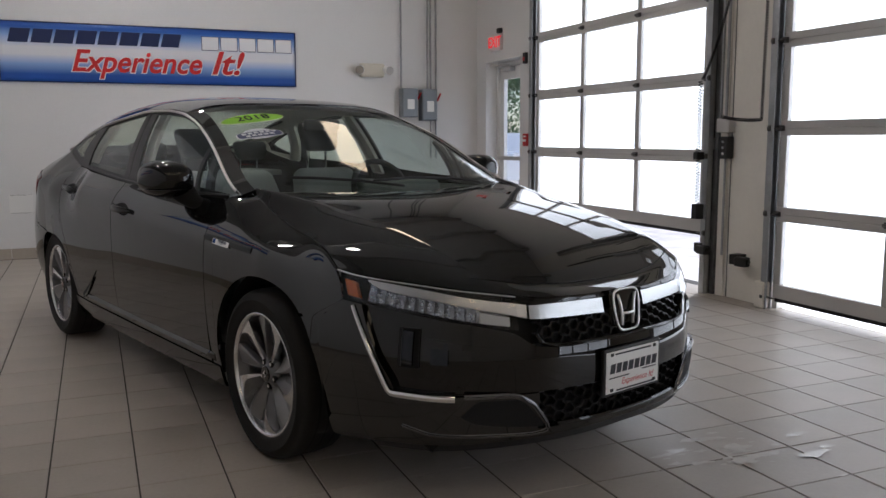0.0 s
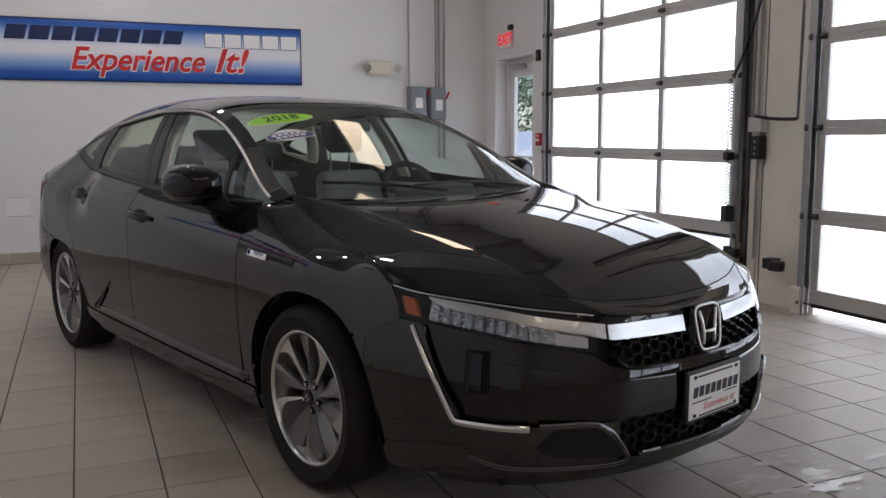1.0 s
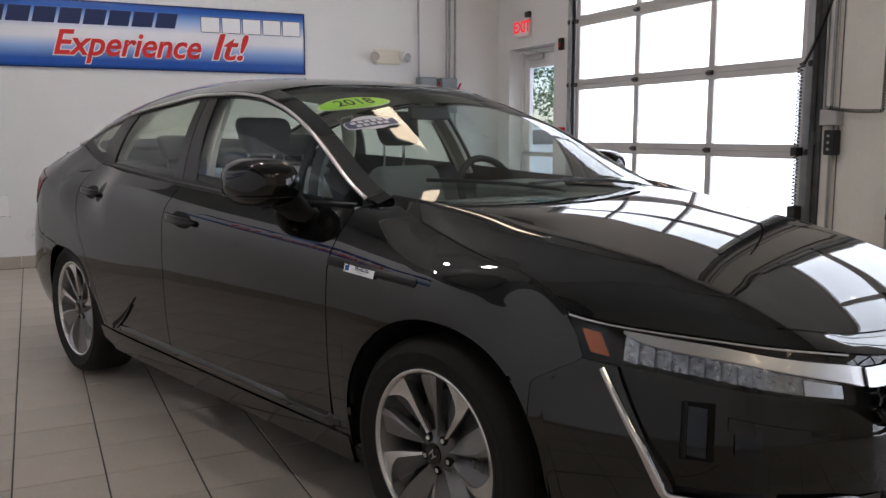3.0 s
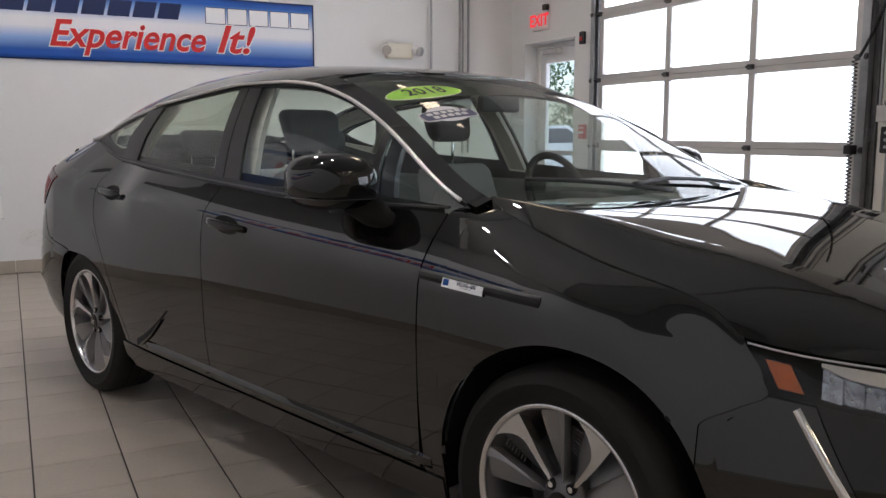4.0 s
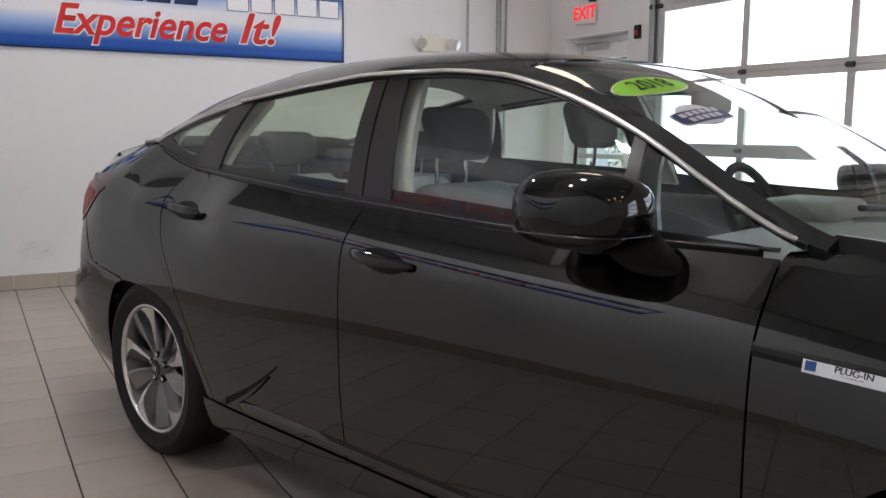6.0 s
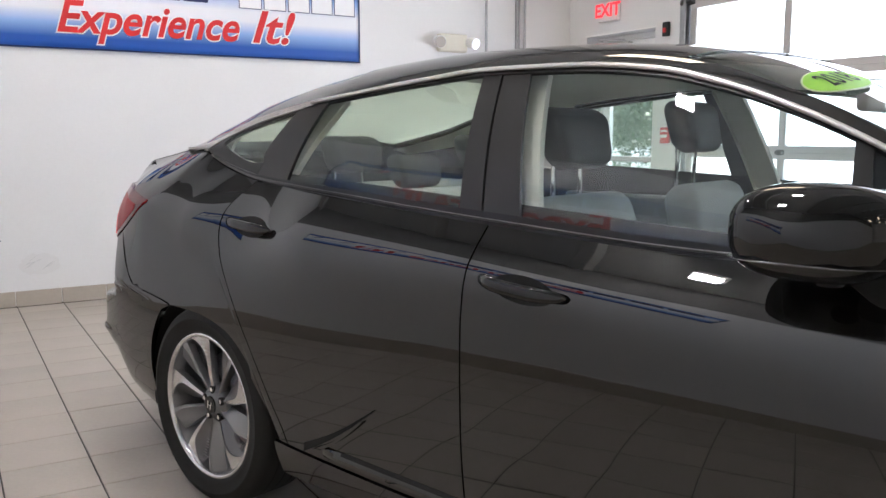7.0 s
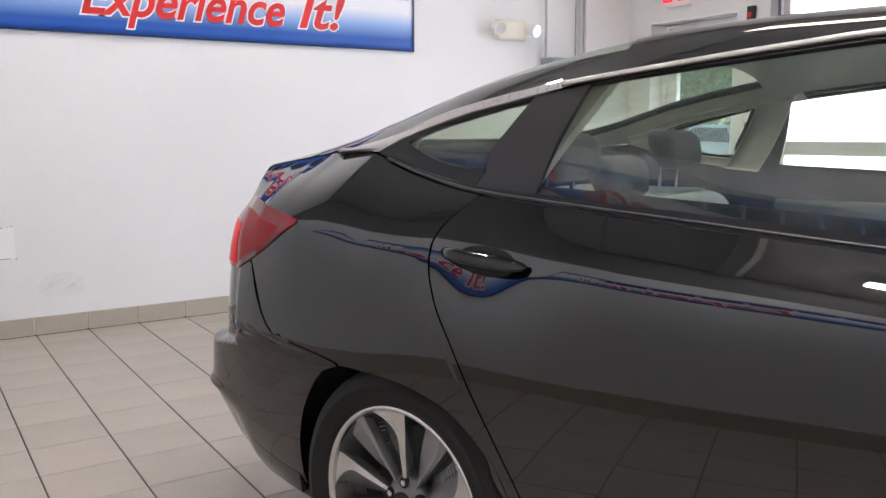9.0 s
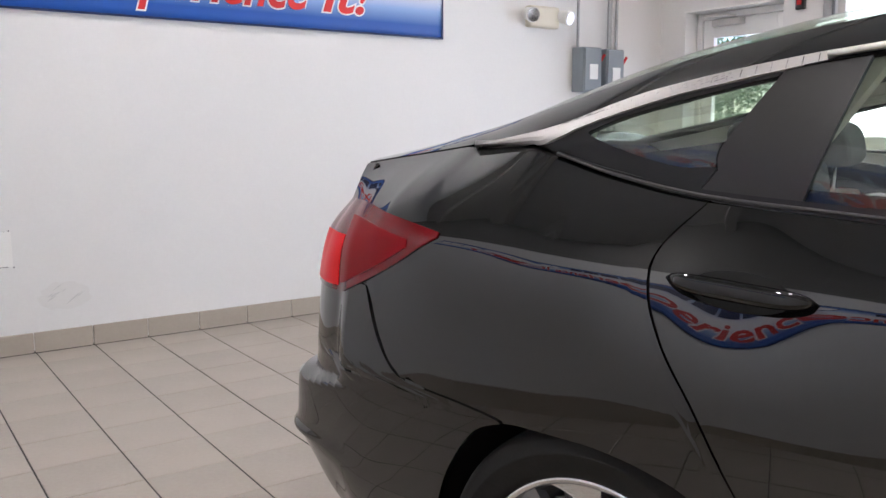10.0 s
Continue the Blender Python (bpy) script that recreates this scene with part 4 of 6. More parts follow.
# bonnet: its seam with the fender, and the edge above lamps and grille
seam_h = curve((-0.42, 0.715), (-0.2, 0.744), (0.07, 0.772), (0.30, 0.790), (0.395, 0.797))
seam_z = curve((-0.42, 1.012), (-0.33, 1.000), (-0.2, 0.962), (0.06, 0.897), (0.25, 0.864), (0.32, 0.842), (0.395, 0.795))
lamp_top = curve((0.40, 0.795), (0.52, 0.780), (0.634, 0.771), (0.80, 0.760), (1.03, 0.740), (1.14, 0.727), (1.25, 0.714), (1.45, 0.709), (S_NOSE, 0.710))
lamp_low = curve((0.40, 0.700), (0.47, 0.695), (0.59, 0.684), (0.774, 0.666), (0.836, 0.658), (1.135, 0.615), (1.25, 0.60))
nose_c = curve((-0.25, 1.006), (0.1, 0.973), (0.4, 0.928), (0.65, 0.873), (0.85, 0.810), (0.95, 0.768), (1.0, 0.734), (1.03, 0.710))


fold_y = curve((-0.4, 0.69), (-0.1, 0.60), (0.2, 0.56), (0.5, 0.54), (0.75, 0.53), (0.94, 0.515))
fold_z = curve((-0.4, 1.020), (-0.31, 1.014), (-0.1, 0.994), (0.1, 0.961), (0.24, 0.942), (0.4, 0.918), (0.57, 0.886), (0.74, 0.845), (0.89, 0.792), (0.94, 0.766))
FOLD, S_CORNER, S_FOLD = 0.7, 0.413, 1.075


def bonnet(u, w):
    """u runs from the windscreen to the front edge, w across; a sharp fold at |w| = FOLD parts the top from the sloping side."""
    u, w = np.broadcast_arrays(np.asarray(u, float), np.asarray(w, float))
    a = np.abs(w)
    q, r = np.clip(a / FOLD, 0, 1), np.clip((a - FOLD) / (1 - FOLD), 0, 1)

    def ruled(u):
        sx, kx, cx = -0.40 + 0.795 * u, -0.385 + 1.315 * u, -0.21 + 1.245 * u
        sy, ky = seam_h(sx), fold_y(kx)
        sz, kz, cz = seam_z(sx), fold_z(kx), nose_c(np.minimum(cx, 0.96)) - 0.0
        x = np.where(r > 0, kx + (sx - kx) * r, cx + (kx - cx) * q ** 2.2)
        y = np.where(r > 0, ky + (sy - ky) * r, ky * q)
        z = np.where(r > 0, kz + (sz - kz) * r + 0.020 * np.sin(np.pi * r) * (1 - 0.45 * u), cz + (kz - cz) * q ** 2.0 + 0.013 * (1 - q ** 2) * (4 * u * (1 - u)) ** 0.7)
        return np.stack([x, y, z], -1)

    s = np.where(r > 0, S_FOLD + (S_CORNER - S_FOLD) * r, S_NOSE + (S_FOLD - S_NOSE) * q)
    edge = skin(s, lamp_top(s)) * [1, -1, 1]
    p = ruled(u) + (edge - ruled(np.ones_like(u))) * (u ** 3.5)[..., None]
    p[..., 1] *= np.sign(w)
    return p


# ---- the car: parts ----
CAR = pose(1.203, 3.432, 0, 0, 0, -73.46)
car = empty("car", CAR, "glossy black four-door sedan with grey alloy wheels on the tiled floor", "car")


def panel(name, grid, material, parent, label="", thick=0.012, mirrored=False, smooth=True):
    """A sheet through a grid of points, with its edges turned in. The grid's two directions give the outside by the right hand."""
    g = np.array(grid, float)
    if mirrored:
        g = g * [1, -1, 1]
        g = g[::-1]
    nu, nv = g.shape[:2]
    du, dv = np.gradient(g, axis=0), np.gradient(g, axis=1)
    nrm = np.cross(du, dv)
    nrm /= np.maximum(np.linalg.norm(nrm, axis=2), 1e-9)[..., None]
    idx = np.arange(nu * nv).reshape(nu, nv)
    vs = list(g.reshape(-1, 3))
    fs = [(idx[i, j], idx[i + 1, j], idx[i + 1, j + 1], idx[i, j + 1]) for i in range(nu - 1) for j in range(nv - 1)]
    if thick:
        ring = [(i, 0) for i in range(nu)] + [(nu - 1, j) for j in range(1, nv)] + [(i, nv - 1) for i in range(nu - 2, -1, -1)] + [(0, j) for j in range(nv - 2, 0, -1)]
        a = len(vs)
        k = len(ring)
        vs += [g[i, j] for i, j in ring] + [g[i, j] - nrm[i, j] * 0.003 for i, j in ring] + [g[i, j] - nrm[i, j] * thick for i, j in ring]
        for q in range(k):
            r = (q + 1) % k
            fs.append((a + r, a + q, a + k + q, a + k + r))
            fs.append((a + k + r, a + k + q, a + 2 * k + q, a + 2 * k + r))
    ob = mesh_object(name, vs, [tuple(int(v) for v in f) for f in fs], material, parent, label, smooth)
    if smooth:
        ob.data.set_sharp_from_angle(angle=radians(22))
    return ob


def both(name, grid, material, parent, label="", thick=0.012):
    """The panel on the right side and its twin on the left."""
    return panel(name, grid, material, parent, label, thick), panel(name, grid, material, parent, label, thick, True)


U = lambda a, b, n: np.linspace(a, b, n)
GAP = 0.0025


def skin_patch(left, right, low, high, nu, nv, out=0.0):
    """A piece of the skin: left and right edges give s by height, low and high give z by s."""
    u = U(0, 1, nu)[:, None]
    v = U(0, 1, nv)[None, :]
    z = np.zeros((nu, nv)) + 0.5
    s = np.zeros((nu, nv))
    for _ in range(4):
        s = left(z) * (1 - u) + right(z) * u
        z = low(s[:, :1] + 0 * v) * (1 - v) + high(s[:, -1:] + 0 * v) * v
    return skin(s, z, out)


const = lambda c: (lambda q: np.zeros_like(np.asarray(q, float)) + c)

# wheel arches: the height of the body's lower edge along the flank
SILL = curve((-3.2, 0.235), (-2.6, 0.215), (-2.2, 0.205), (-0.5, 0.195), (0.4, 0.19))


def arch_front(s):
    q = np.clip(1 - ((s - 0.012) / 0.385) ** 2, 0, 1)
    return np.where(q > 0, 0.338 + 0.385 * np.sqrt(q), SILL(s))


rear_arch_top = curve((-3.13, 0.30), (-3.115, 0.40), (-3.06, 0.545), (-2.98, 0.635), (-2.90, 0.655), (-2.75, 0.652), (-2.60, 0.625), (-2.48, 0.55), (-2.40, 0.43), (-2.375, 0.30))


def warped(a, b, n, marks):
    """Steps from a to b that crowd towards the marks."""
    t = np.linspace(a, b, 4000)
    dens = np.ones(4000)
    for m in marks:
        dens += 6.0 * np.exp(-((t - m) / 0.03) ** 2)
    c = np.concatenate([[0], np.cumsum((dens[1:] + dens[:-1]) / 2)])
    return np.interp(np.linspace(0, c[-1], n), c, t)


front_edge = curve((0.1, 0.345), (0.61, 0.345), (0.659, 0.417), (0.695, 0.477), (0.728, 0.457), (0.762, 0.434), (0.795, 0.404), (0.9, 0.40))


# front fender: flank over the wheel, then the crown up to the bonnet's seam
def fender():
    q = warped(0, 1, 96, (0.10, 0.95))[:, None]
    v = U(0, 1, 30)[None, :] ** 0.9
    z = np.zeros((96, 30)) + 0.6
    for _ in range(8):
        s = (-0.452 + GAP) * (1 - q) + front_edge(z) * q
        low = arch_front(s[:, :1])
        xs = np.clip(s[:, -1:], -0.452, 0.395)
        k = np.clip((xs + 0.45) / 0.35, 0, 1)
        zt = seam_z(xs) - 0.030 - 0.048 * k * k * (3 - 2 * k)
        z = low + (zt - low) * v
    side = skin(s, z)
    x = np.clip(s[:, -1], -0.452, 0.395)
    edge = np.stack([x, -(seam_h(x) + GAP), seam_z(x)], -1)
    w = U(0, 1, 14)[None, 1:]
    b = w[..., None]
    reach = np.linalg.norm(edge - side[:, -1], axis=1)[:, None, None]
    up = side[:, -1] - skin(s[:, -1], z[:, -1] - 0.01)
    up = (up / np.linalg.norm(up, axis=1)[:, None])[:, None] * reach * 0.9
    chord = (edge - side[:, -1])[:, None]
    inward = chord / reach * 0.55 + np.array([0.0, 0.97, 0.22]) * 0.45
    inward = inward / np.linalg.norm(inward, axis=2)[..., None] * reach * 0.8
    crown = ((1 + 2 * b) * (1 - b) ** 2 * side[:, -1:] + b * (1 - b) ** 2 * up + b * b * (3 - 2 * b) * edge[:, None] + b * b * (b - 1) * inward)
    return np.concatenate([side, crown], 1)


both("front_fender", fender(), M_PAINT, car)

# doors
FD0, FD1 = -1.600, -0.452
front_cut = lambda z: FD1 - GAP + 0.02 * np.clip((0.55 - z) / 0.35, 0, 1) ** 2 * -1.5
mid_cut = lambda z: -1.604 + 0.012 * np.clip((z - 0.8) / 0.2, 0, 1)
rear_cut_key = curve((0.2, -2.27), (0.35, -2.31), (0.45, -2.365), (0.571, -2.443), (0.671, -2.509), (0.764, -2.563), (0.852, -2.624), (0.93, -2.660), (0.98, -2.668), (1.09, -2.60))
SILL_TOP = curve((-2.6, 0.335), (-2.2, 0.315), (-1.3, 0.30), (-0.45, 0.29))
both("front_door", skin_patch(lambda z: mid_cut(z) + GAP, front_cut, SILL_TOP, lambda s: belt_z(s) - 0.012, 60, 44), M_PAINT, car)
both("rear_door", skin_patch(lambda z: rear_cut_key(z) + GAP, lambda z: mid_cut(z) - GAP, lambda s: np.maximum(SILL_TOP(s), np.where(s < -2.36, rear_arch_top(s), 0)), lambda s: belt_z(s) - 0.012, 60, 44), M_PAINT, car)
both("rocker_panel", skin_patch(const(-2.36), const(-0.378), SILL, lambda s: SILL_TOP(s) - 2 * GAP, 60, 8, 0.006), M_PAINT, car)


quarter_rear = curve((0.60, -3.19), (0.69, -3.20), (0.72, -3.235), (0.87, -3.325), (0.93, -3.42), (1.0, -3.60))


# rear quarter: flank behind the rear door up to the edge of the tail
def quarter():
    n, rows = 90, 30
    u = U(0, 1, n)[:, None]
    v = U(0, 1, rows)[None, :]
    z = np.zeros((n, rows)) + 0.6
    for _ in range(60):
        s = quarter_rear(z) * (1 - u) + (rear_cut_key(z) - GAP) * u
        sl = s[:, :1]
        low = np.where(sl < -2.93, 0.692 - 0.030 * np.clip((sl + 3.2) / 0.27, 0, 1), np.maximum(rear_arch_top(sl), SILL(sl)))
        top = crease(np.clip(s[:, -1:], -3.3, 0)) + 0.004
        z = 0.75 * z + 0.25 * (low * (1 - v) + top * v)
    side = skin(s, z)
    x_edge = U(-3.555, -2.60, n)
    k = np.clip((x_edge + 3.26) / 0.14, 0, 1)
    k = k * k * (3 - 2 * k)
    edge = np.stack([x_edge, -((rail_h(x_edge) + 0.008) * (1 - k) + belt_h(x_edge) * k), (rail_z(x_edge) - 0.004) * (1 - k) + (belt_z(x_edge) - 0.005) * k], -1)
    b = U(0, 1, 16)[None, 1:, None]
    root = side[:, -1]
    reach = np.linalg.norm(edge - root, axis=1)[:, None, None]
    up = skin(s[:, -1], z[:, -1] + 0.012) - root
    up = (up / np.linalg.norm(up, axis=1)[:, None])[:, None] * reach
    chord = (edge - root)[:, None]
    inward = chord + np.array([0, 0.12, -0.06]) * reach
    return np.concatenate([side, (1 + 2 * b) * (1 - b) ** 2 * side[:, -1:] + b * (1 - b) ** 2 * up + b * b * (3 - 2 * b) * edge[:, None] + b * b * (b - 1) * inward], 1)


both("quarter_panel", quarter(), M_PAINT, car)


# bonnet, roof, glass
cols = warped(0, 1, 46, (FOLD,))
hood = panel("hood", bonnet(U(0, 1, 60)[:, None] ** 0.8, np.concatenate([-cols[:0:-1], cols])[None, :]), M_PAINT, car)
for sg in (-1, 1):
    su = U(0.24, 1.0, 60)
    line = bonnet(su, sg + 0 * su) + [0, 0, 0.0005]
    corner = [tuple(canopy(-0.315, sg * 0.86, 0.004)), tuple(bonnet(0.12, sg * 0.90) + [0, 0, 0.001])]
    tube("hood_gap", corner + [tuple(p) for p in line], 0.0036, M_CAVITY, car, 6)
tube("hood_edge_seam", [tuple(p) for p in bonnet(0.93 + 0.02 * U(-1, 1, 60) ** 4, U(-0.72, 0.72, 60))], 0.0022, M_CAVITY, car, 6)
HEADER = lambda w: -1.16 - 0.10 * np.abs(w) ** 2
COWL = lambda w: -0.205 - 0.11 * np.abs(w) ** 2.2


def canopy_patch(x0, x1, w0, w1, nu, nv, out=0.0):
    """x0, x1 by w; w0, w1 by x."""
    u, v = U(0, 1, nu)[:, None], U(0, 1, nv)[None, :]
    w = -1 + 2 * v + 0 * u
    x = np.zeros((nu, nv))
    for _ in range(5):
        x = x0(w) * (1 - u) + x1(w) * u
        w = w0(x) * (1 - v) + w1(x) * v
    return canopy(x, w, out)


PIL = lambda x: 1 - (0.060 + 0.025 * np.clip((-1.6 - x) / 0.8, 0, 1)) / rail_h(x)
HATCH = lambda w: -2.42 + 0.10 * np.abs(w) ** 2
TAILG = lambda w: -3.36 + 0.05 * np.abs(w) ** 2
DECK = lambda w: -3.60 + 0.045 * np.abs(w) ** 3
glass = panel("windshield", canopy_patch(lambda w: HEADER(w), lambda w: COWL(w), lambda x: -PIL(x), lambda x: PIL(x), 40, 40, -0.004), M_GLASS, car, thick=0)
panel("roof", canopy_patch(HATCH, HEADER, lambda x: -1 + 0 * x, lambda x: 1 + 0 * x, 50, 60), M_PAINT, car)
rglass = panel("rear_window", canopy_patch(TAILG, HATCH, lambda x: -PIL(x), lambda x: PIL(x), 36, 40, -0.004), M_GLASS_R, car, thick=0)
both("a_pillar", canopy_patch(HEADER, lambda w: -0.385 + 0 * w, lambda x: -1 + 0 * x, lambda x: -PIL(x), 40, 8), M_PAINT, car)
both("c_pillar", canopy_patch(TAILG, HATCH, lambda x: -1 + 0 * x, lambda x: -PIL(x), 40, 8), M_PAINT, car)
panel("deck_spoiler", canopy_patch(DECK, lambda w: TAILG(w) - 0.003, lambda x: -1 + 0 * x, lambda x: 1 + 0 * x, 16, 50), M_PAINT, car, thick=0.03)
cw = U(-0.88, 0.88, 40)
panel("cowl", np.stack([canopy(COWL(cw) - 0.01, cw, -0.010), bonnet(0.02 + 0 * cw, cw) - [0, 0, 0.035]], 0), M_BLACK, car)
for g in (glass, rglass):
    g.visible_shadow = False


# side windows
def window(name, x0, x1, v0, v1, material, out=0.0, nu=24, nv=12, thick=0):
    """x0, x1 by v; v0, v1 by x."""
    u, v = U(0, 1, nu)[:, None], U(0, 1, nv)[None, :]
    q = v + 0 * u
    x = x0(q) * (1 - u) + x1(q) * u
    for _ in range(4):
        q = v0(x) * (1 - v) + v1(x) * v
        x = x0(q) * (1 - u) + x1(q) * u
    obs = both(name, side_glass(x, q, out), material, car, "", thick)
    if material in (M_SIDEGLASS, M_GLASS_R):
        for o in obs:
            o.visible_shadow = False
    return obs


zero, one = (lambda x: 0.03 + 0 * x), (lambda x: 0.96 + 0 * x)
window("front_window", lambda v: -1.525 - 0.105 * v, lambda v: -0.80 - 0.04 * v, zero, one, M_SIDEGLASS, -0.006)
window("quarter_light", lambda v: -0.765 - 0.04 * v, lambda v: -0.53 + 0 * v, zero, one, M_SIDEGLASS, -0.006)
window("rear_door_window", lambda v: -2.452 + 0.075 * v, lambda v: -1.713 - 0.065 * v, zero, one, M_GLASS_R, -0.006)
QF = lambda v: -2.66 + 0.15 * v + 0.03 * np.clip((0.45 - v) / 0.25, 0, 1) ** 2
Q_LOW = lambda x: np.interp(x, [-2.868, -2.84, -2.80, -2.755, -2.70, -2.66, -2.60], [0.55, 0.42, 0.325, 0.255, 0.205, 0.195, 0.22])
Q_TOP = lambda x: np.interp(x, [-2.868, -2.84, -2.80, -2.74, -2.665, -2.58, -2.50], [0.60, 0.69, 0.755, 0.80, 0.84, 0.88, 0.90])
window("rear_quarter_window", lambda v: -2.868 + 0 * v, QF, Q_LOW, Q_TOP, M_GLASS_R, -0.004)
window("quarter_frame", lambda v: -2.985 + 0 * v, lambda v: -2.868 + 0 * v, lambda x: 0.0 + 0 * x, one, M_TRIM, -0.002, 8, 8, 0.01)
window("quarter_frame", lambda v: -2.868 + 0 * v, QF, lambda x: 0.0 + 0 * x, Q_LOW, M_TRIM, -0.002, 24, 5, 0.01)
window("quarter_frame", lambda v: -2.868 + 0 * v, QF, Q_TOP, one, M_TRIM, -0.002, 24, 5, 0.01)
window("b_pillar_cover", lambda v: -1.634 - 0.078 * v, lambda v: -1.525 - 0.105 * v, zero, one, M_COVER, 0.0, 8, 12, 0.01)
window("b_pillar_cover", lambda v: -1.713 - 0.065 * v, lambda v: -1.641 - 0.078 * v, zero, one, M_COVER, 0.0, 8, 12, 0.01)
window("c_pillar_cover", lambda v: QF(v) + 0.004, lambda v: -2.452 + 0.075 * v, zero, one, M_COVER, 0.0, 8, 12, 0.01)
window("pillar_seam", lambda v: -1.645 - 0.078 * v, lambda v: -1.630 - 0.078 * v, zero, one, M_BLACK, -0.012, 4, 12, 0.006)
window("window_divider", lambda v: -0.80 - 0.04 * v, lambda v: -0.765 - 0.04 * v, zero, one, M_TRIM, 0.002, 4, 12, 0.01)
window("belt_trim", lambda v: -2.93 + 0 * v, lambda v: -0.46 + 0 * v, lambda x: -0.045 + 0 * x, lambda x: 0.035 + 0 * x, M_TRIM, 0.004, 60, 4, 0.01)
window("rail_trim", lambda v: -2.95 + 0 * v, lambda v: -0.42 + 0 * v, lambda x: 0.945 + 0 * x, lambda x: 1.012 + 0 * x, M_TRIM, 0.004, 100, 4, 0.012)
window("pillar_plate", lambda v: -3.17 + 0 * v, lambda v: -2.44 + 0 * v, lambda x: np.interp(x, [-2.98, -2.945, -2.9, -2.85, -2.7, -2.44], [0.0, 0.4, 0.70, 0.80, 0.90, 0.955]), lambda x: 1.02 + 0 * x, M_PLATE, 0.004, 80, 5, 0.012)
for sg in (1, -1):
    rx = np.concatenate([U(-2.45, -1.2, 60), U(-1.2, -0.44, 50)[1:]])
    tube("rail_strip", [tuple(p * [1, sg, 1]) for p in side_glass(rx, 0.985, 0.010)], 0.0065, M_SATIN, car, 10)
    bx = U(-2.93, -0.50, 80)
    tube("belt_strip", [tuple(p * [1, sg, 1]) for p in side_glass(bx, -0.012, 0.006)], 0.0030, M_HINGE, car, 8)


# ---- nose and tail ----
def band(name, path, width, material, parent, out=0.004, thick=0.012, mirrored=True, n=40, bulge=0.0, taper=None):
    """A strip along a path of (s, z) on the skin."""
    path = np.array(path, float)
    d = np.concatenate([[0], np.cumsum(np.linalg.norm(np.diff(path, axis=0), axis=1))])
    q = U(0, d[-1], n)
    c = np.stack([np.interp(q, d, path[:, 0]), np.interp(q, d, path[:, 1])], 1)
    for _ in range(2):
        c[1:-1] = (c[:-2] + 2 * c[1:-1] + c[2:]) / 4
    t = np.gradient(c, axis=0)
    t /= np.linalg.norm(t, axis=1)[:, None]
    nrm = np.stack([-t[:, 1], t[:, 0]], 1)
    k = U(-0.5, 0.5, 7)
    wid = width if taper is None else width * np.interp(U(0, 1, n), [0, 1], taper)[:, None]
    sz = c[:, None, :] + (nrm[:, None, :] * k[None, :, None]) * (np.asarray(wid)[..., None] if np.ndim(wid) else wid)
    g = skin(sz[..., 0], sz[..., 1], out + bulge * (1 - (2 * k[None, :]) ** 2))
    made = [panel(name, g, material, parent, thick=thick)]
    if mirrored:
        made.append(panel(name, g, material, parent, thick=thick, mirrored=True))
    return made


def honeycomb(name, s0, s1, zlo, zhi, size, bar, out, material, parent, mirrored):
    """A mesh of six-sided openings, lying along the skin."""
    vs, fs = [], []
    dx, dz = size * 1.5, size * math.sqrt(3)
    seen = set()
    i = 0
    s = s0
    while s < s1 + size:
        z = 0.15 + (dz / 2 if i % 2 else 0)
        while z < 0.8:
            pts = [(s + size * math.cos(a), z + size * math.sin(a) * 0.8) for a in [math.pi / 3 * k for k in range(6)]]
            for k in range(6):
                a, b = pts[k], pts[(k + 1) % 6]
                mid = (round((a[0] + b[0]) / 2, 4), round((a[1] + b[1]) / 2, 4))
                if mid in seen or not (s0 <= mid[0] <= s1 and zlo(mid[0]) <= mid[1] <= zhi(mid[0])):
                    continue
                seen.add(mid)
                pa, pb = skin(min(a[0], S_NOSE), a[1], out), skin(min(b[0], S_NOSE), b[1], out)
                d = pb - pa
                d = d / max(np.linalg.norm(d), 1e-6)
                up = np.cross(d, [0.8, -0.6, 0])
                up = up / max(np.linalg.norm(up), 1e-6) * bar
                dep = np.array([0.02, -0.006, 0])
                q = [pa + up, pa - up, pb - up, pb + up]
                q += [p - dep for p in q]
                base = len(vs)
                vs += [p * [1, -1, 1] for p in q] if mirrored else q
                f = [(0, 1, 2, 3), (0, 4, 5, 1), (2, 6, 7, 3), (1, 5, 6, 2), (3, 7, 4, 0)]
                fs += [tuple(base + v for v in (t[::-1] if mirrored else t)) for t in f]
            z += dz * 0.8
        s += dx
        i += 1
    return mesh_object(name, vs, fs, material, parent, smooth=False)


BUMP_LOW = curve((0.30, 0.185), (0.45, 0.19), (0.70, 0.215), (1.0, 0.235), (S_NOSE, 0.25))
DRL_IN = curve((0.1, 0.715), (0.40, 0.715), (0.51, 0.655), (0.675, 0.570), (0.7, 0.56))
C_TOP = curve((0.50, 0.69), (0.59, 0.679), (0.836, 0.650), (1.13, 0.604), (1.22, 0.556), (1.35, 0.545), (S_NOSE, 0.545))


def bumper_corner():
    n, rows = 46, 44
    u, v = U(0, 1, n)[:, None], U(0, 1, rows)[None, :]
    z = np.zeros((n, rows)) + 0.5
    for _ in range(10):
        s = (front_edge(z) + GAP) * (1 - u) + DRL_IN(z) * u
        low = np.where(s[:, :1] < 0.397, arch_front(s[:, :1]), BUMP_LOW(s[:, :1]))
        z = low * (1 - v) + (lamp_low(s[:, -1:]) - 0.004) * v
    return skin(s, z)


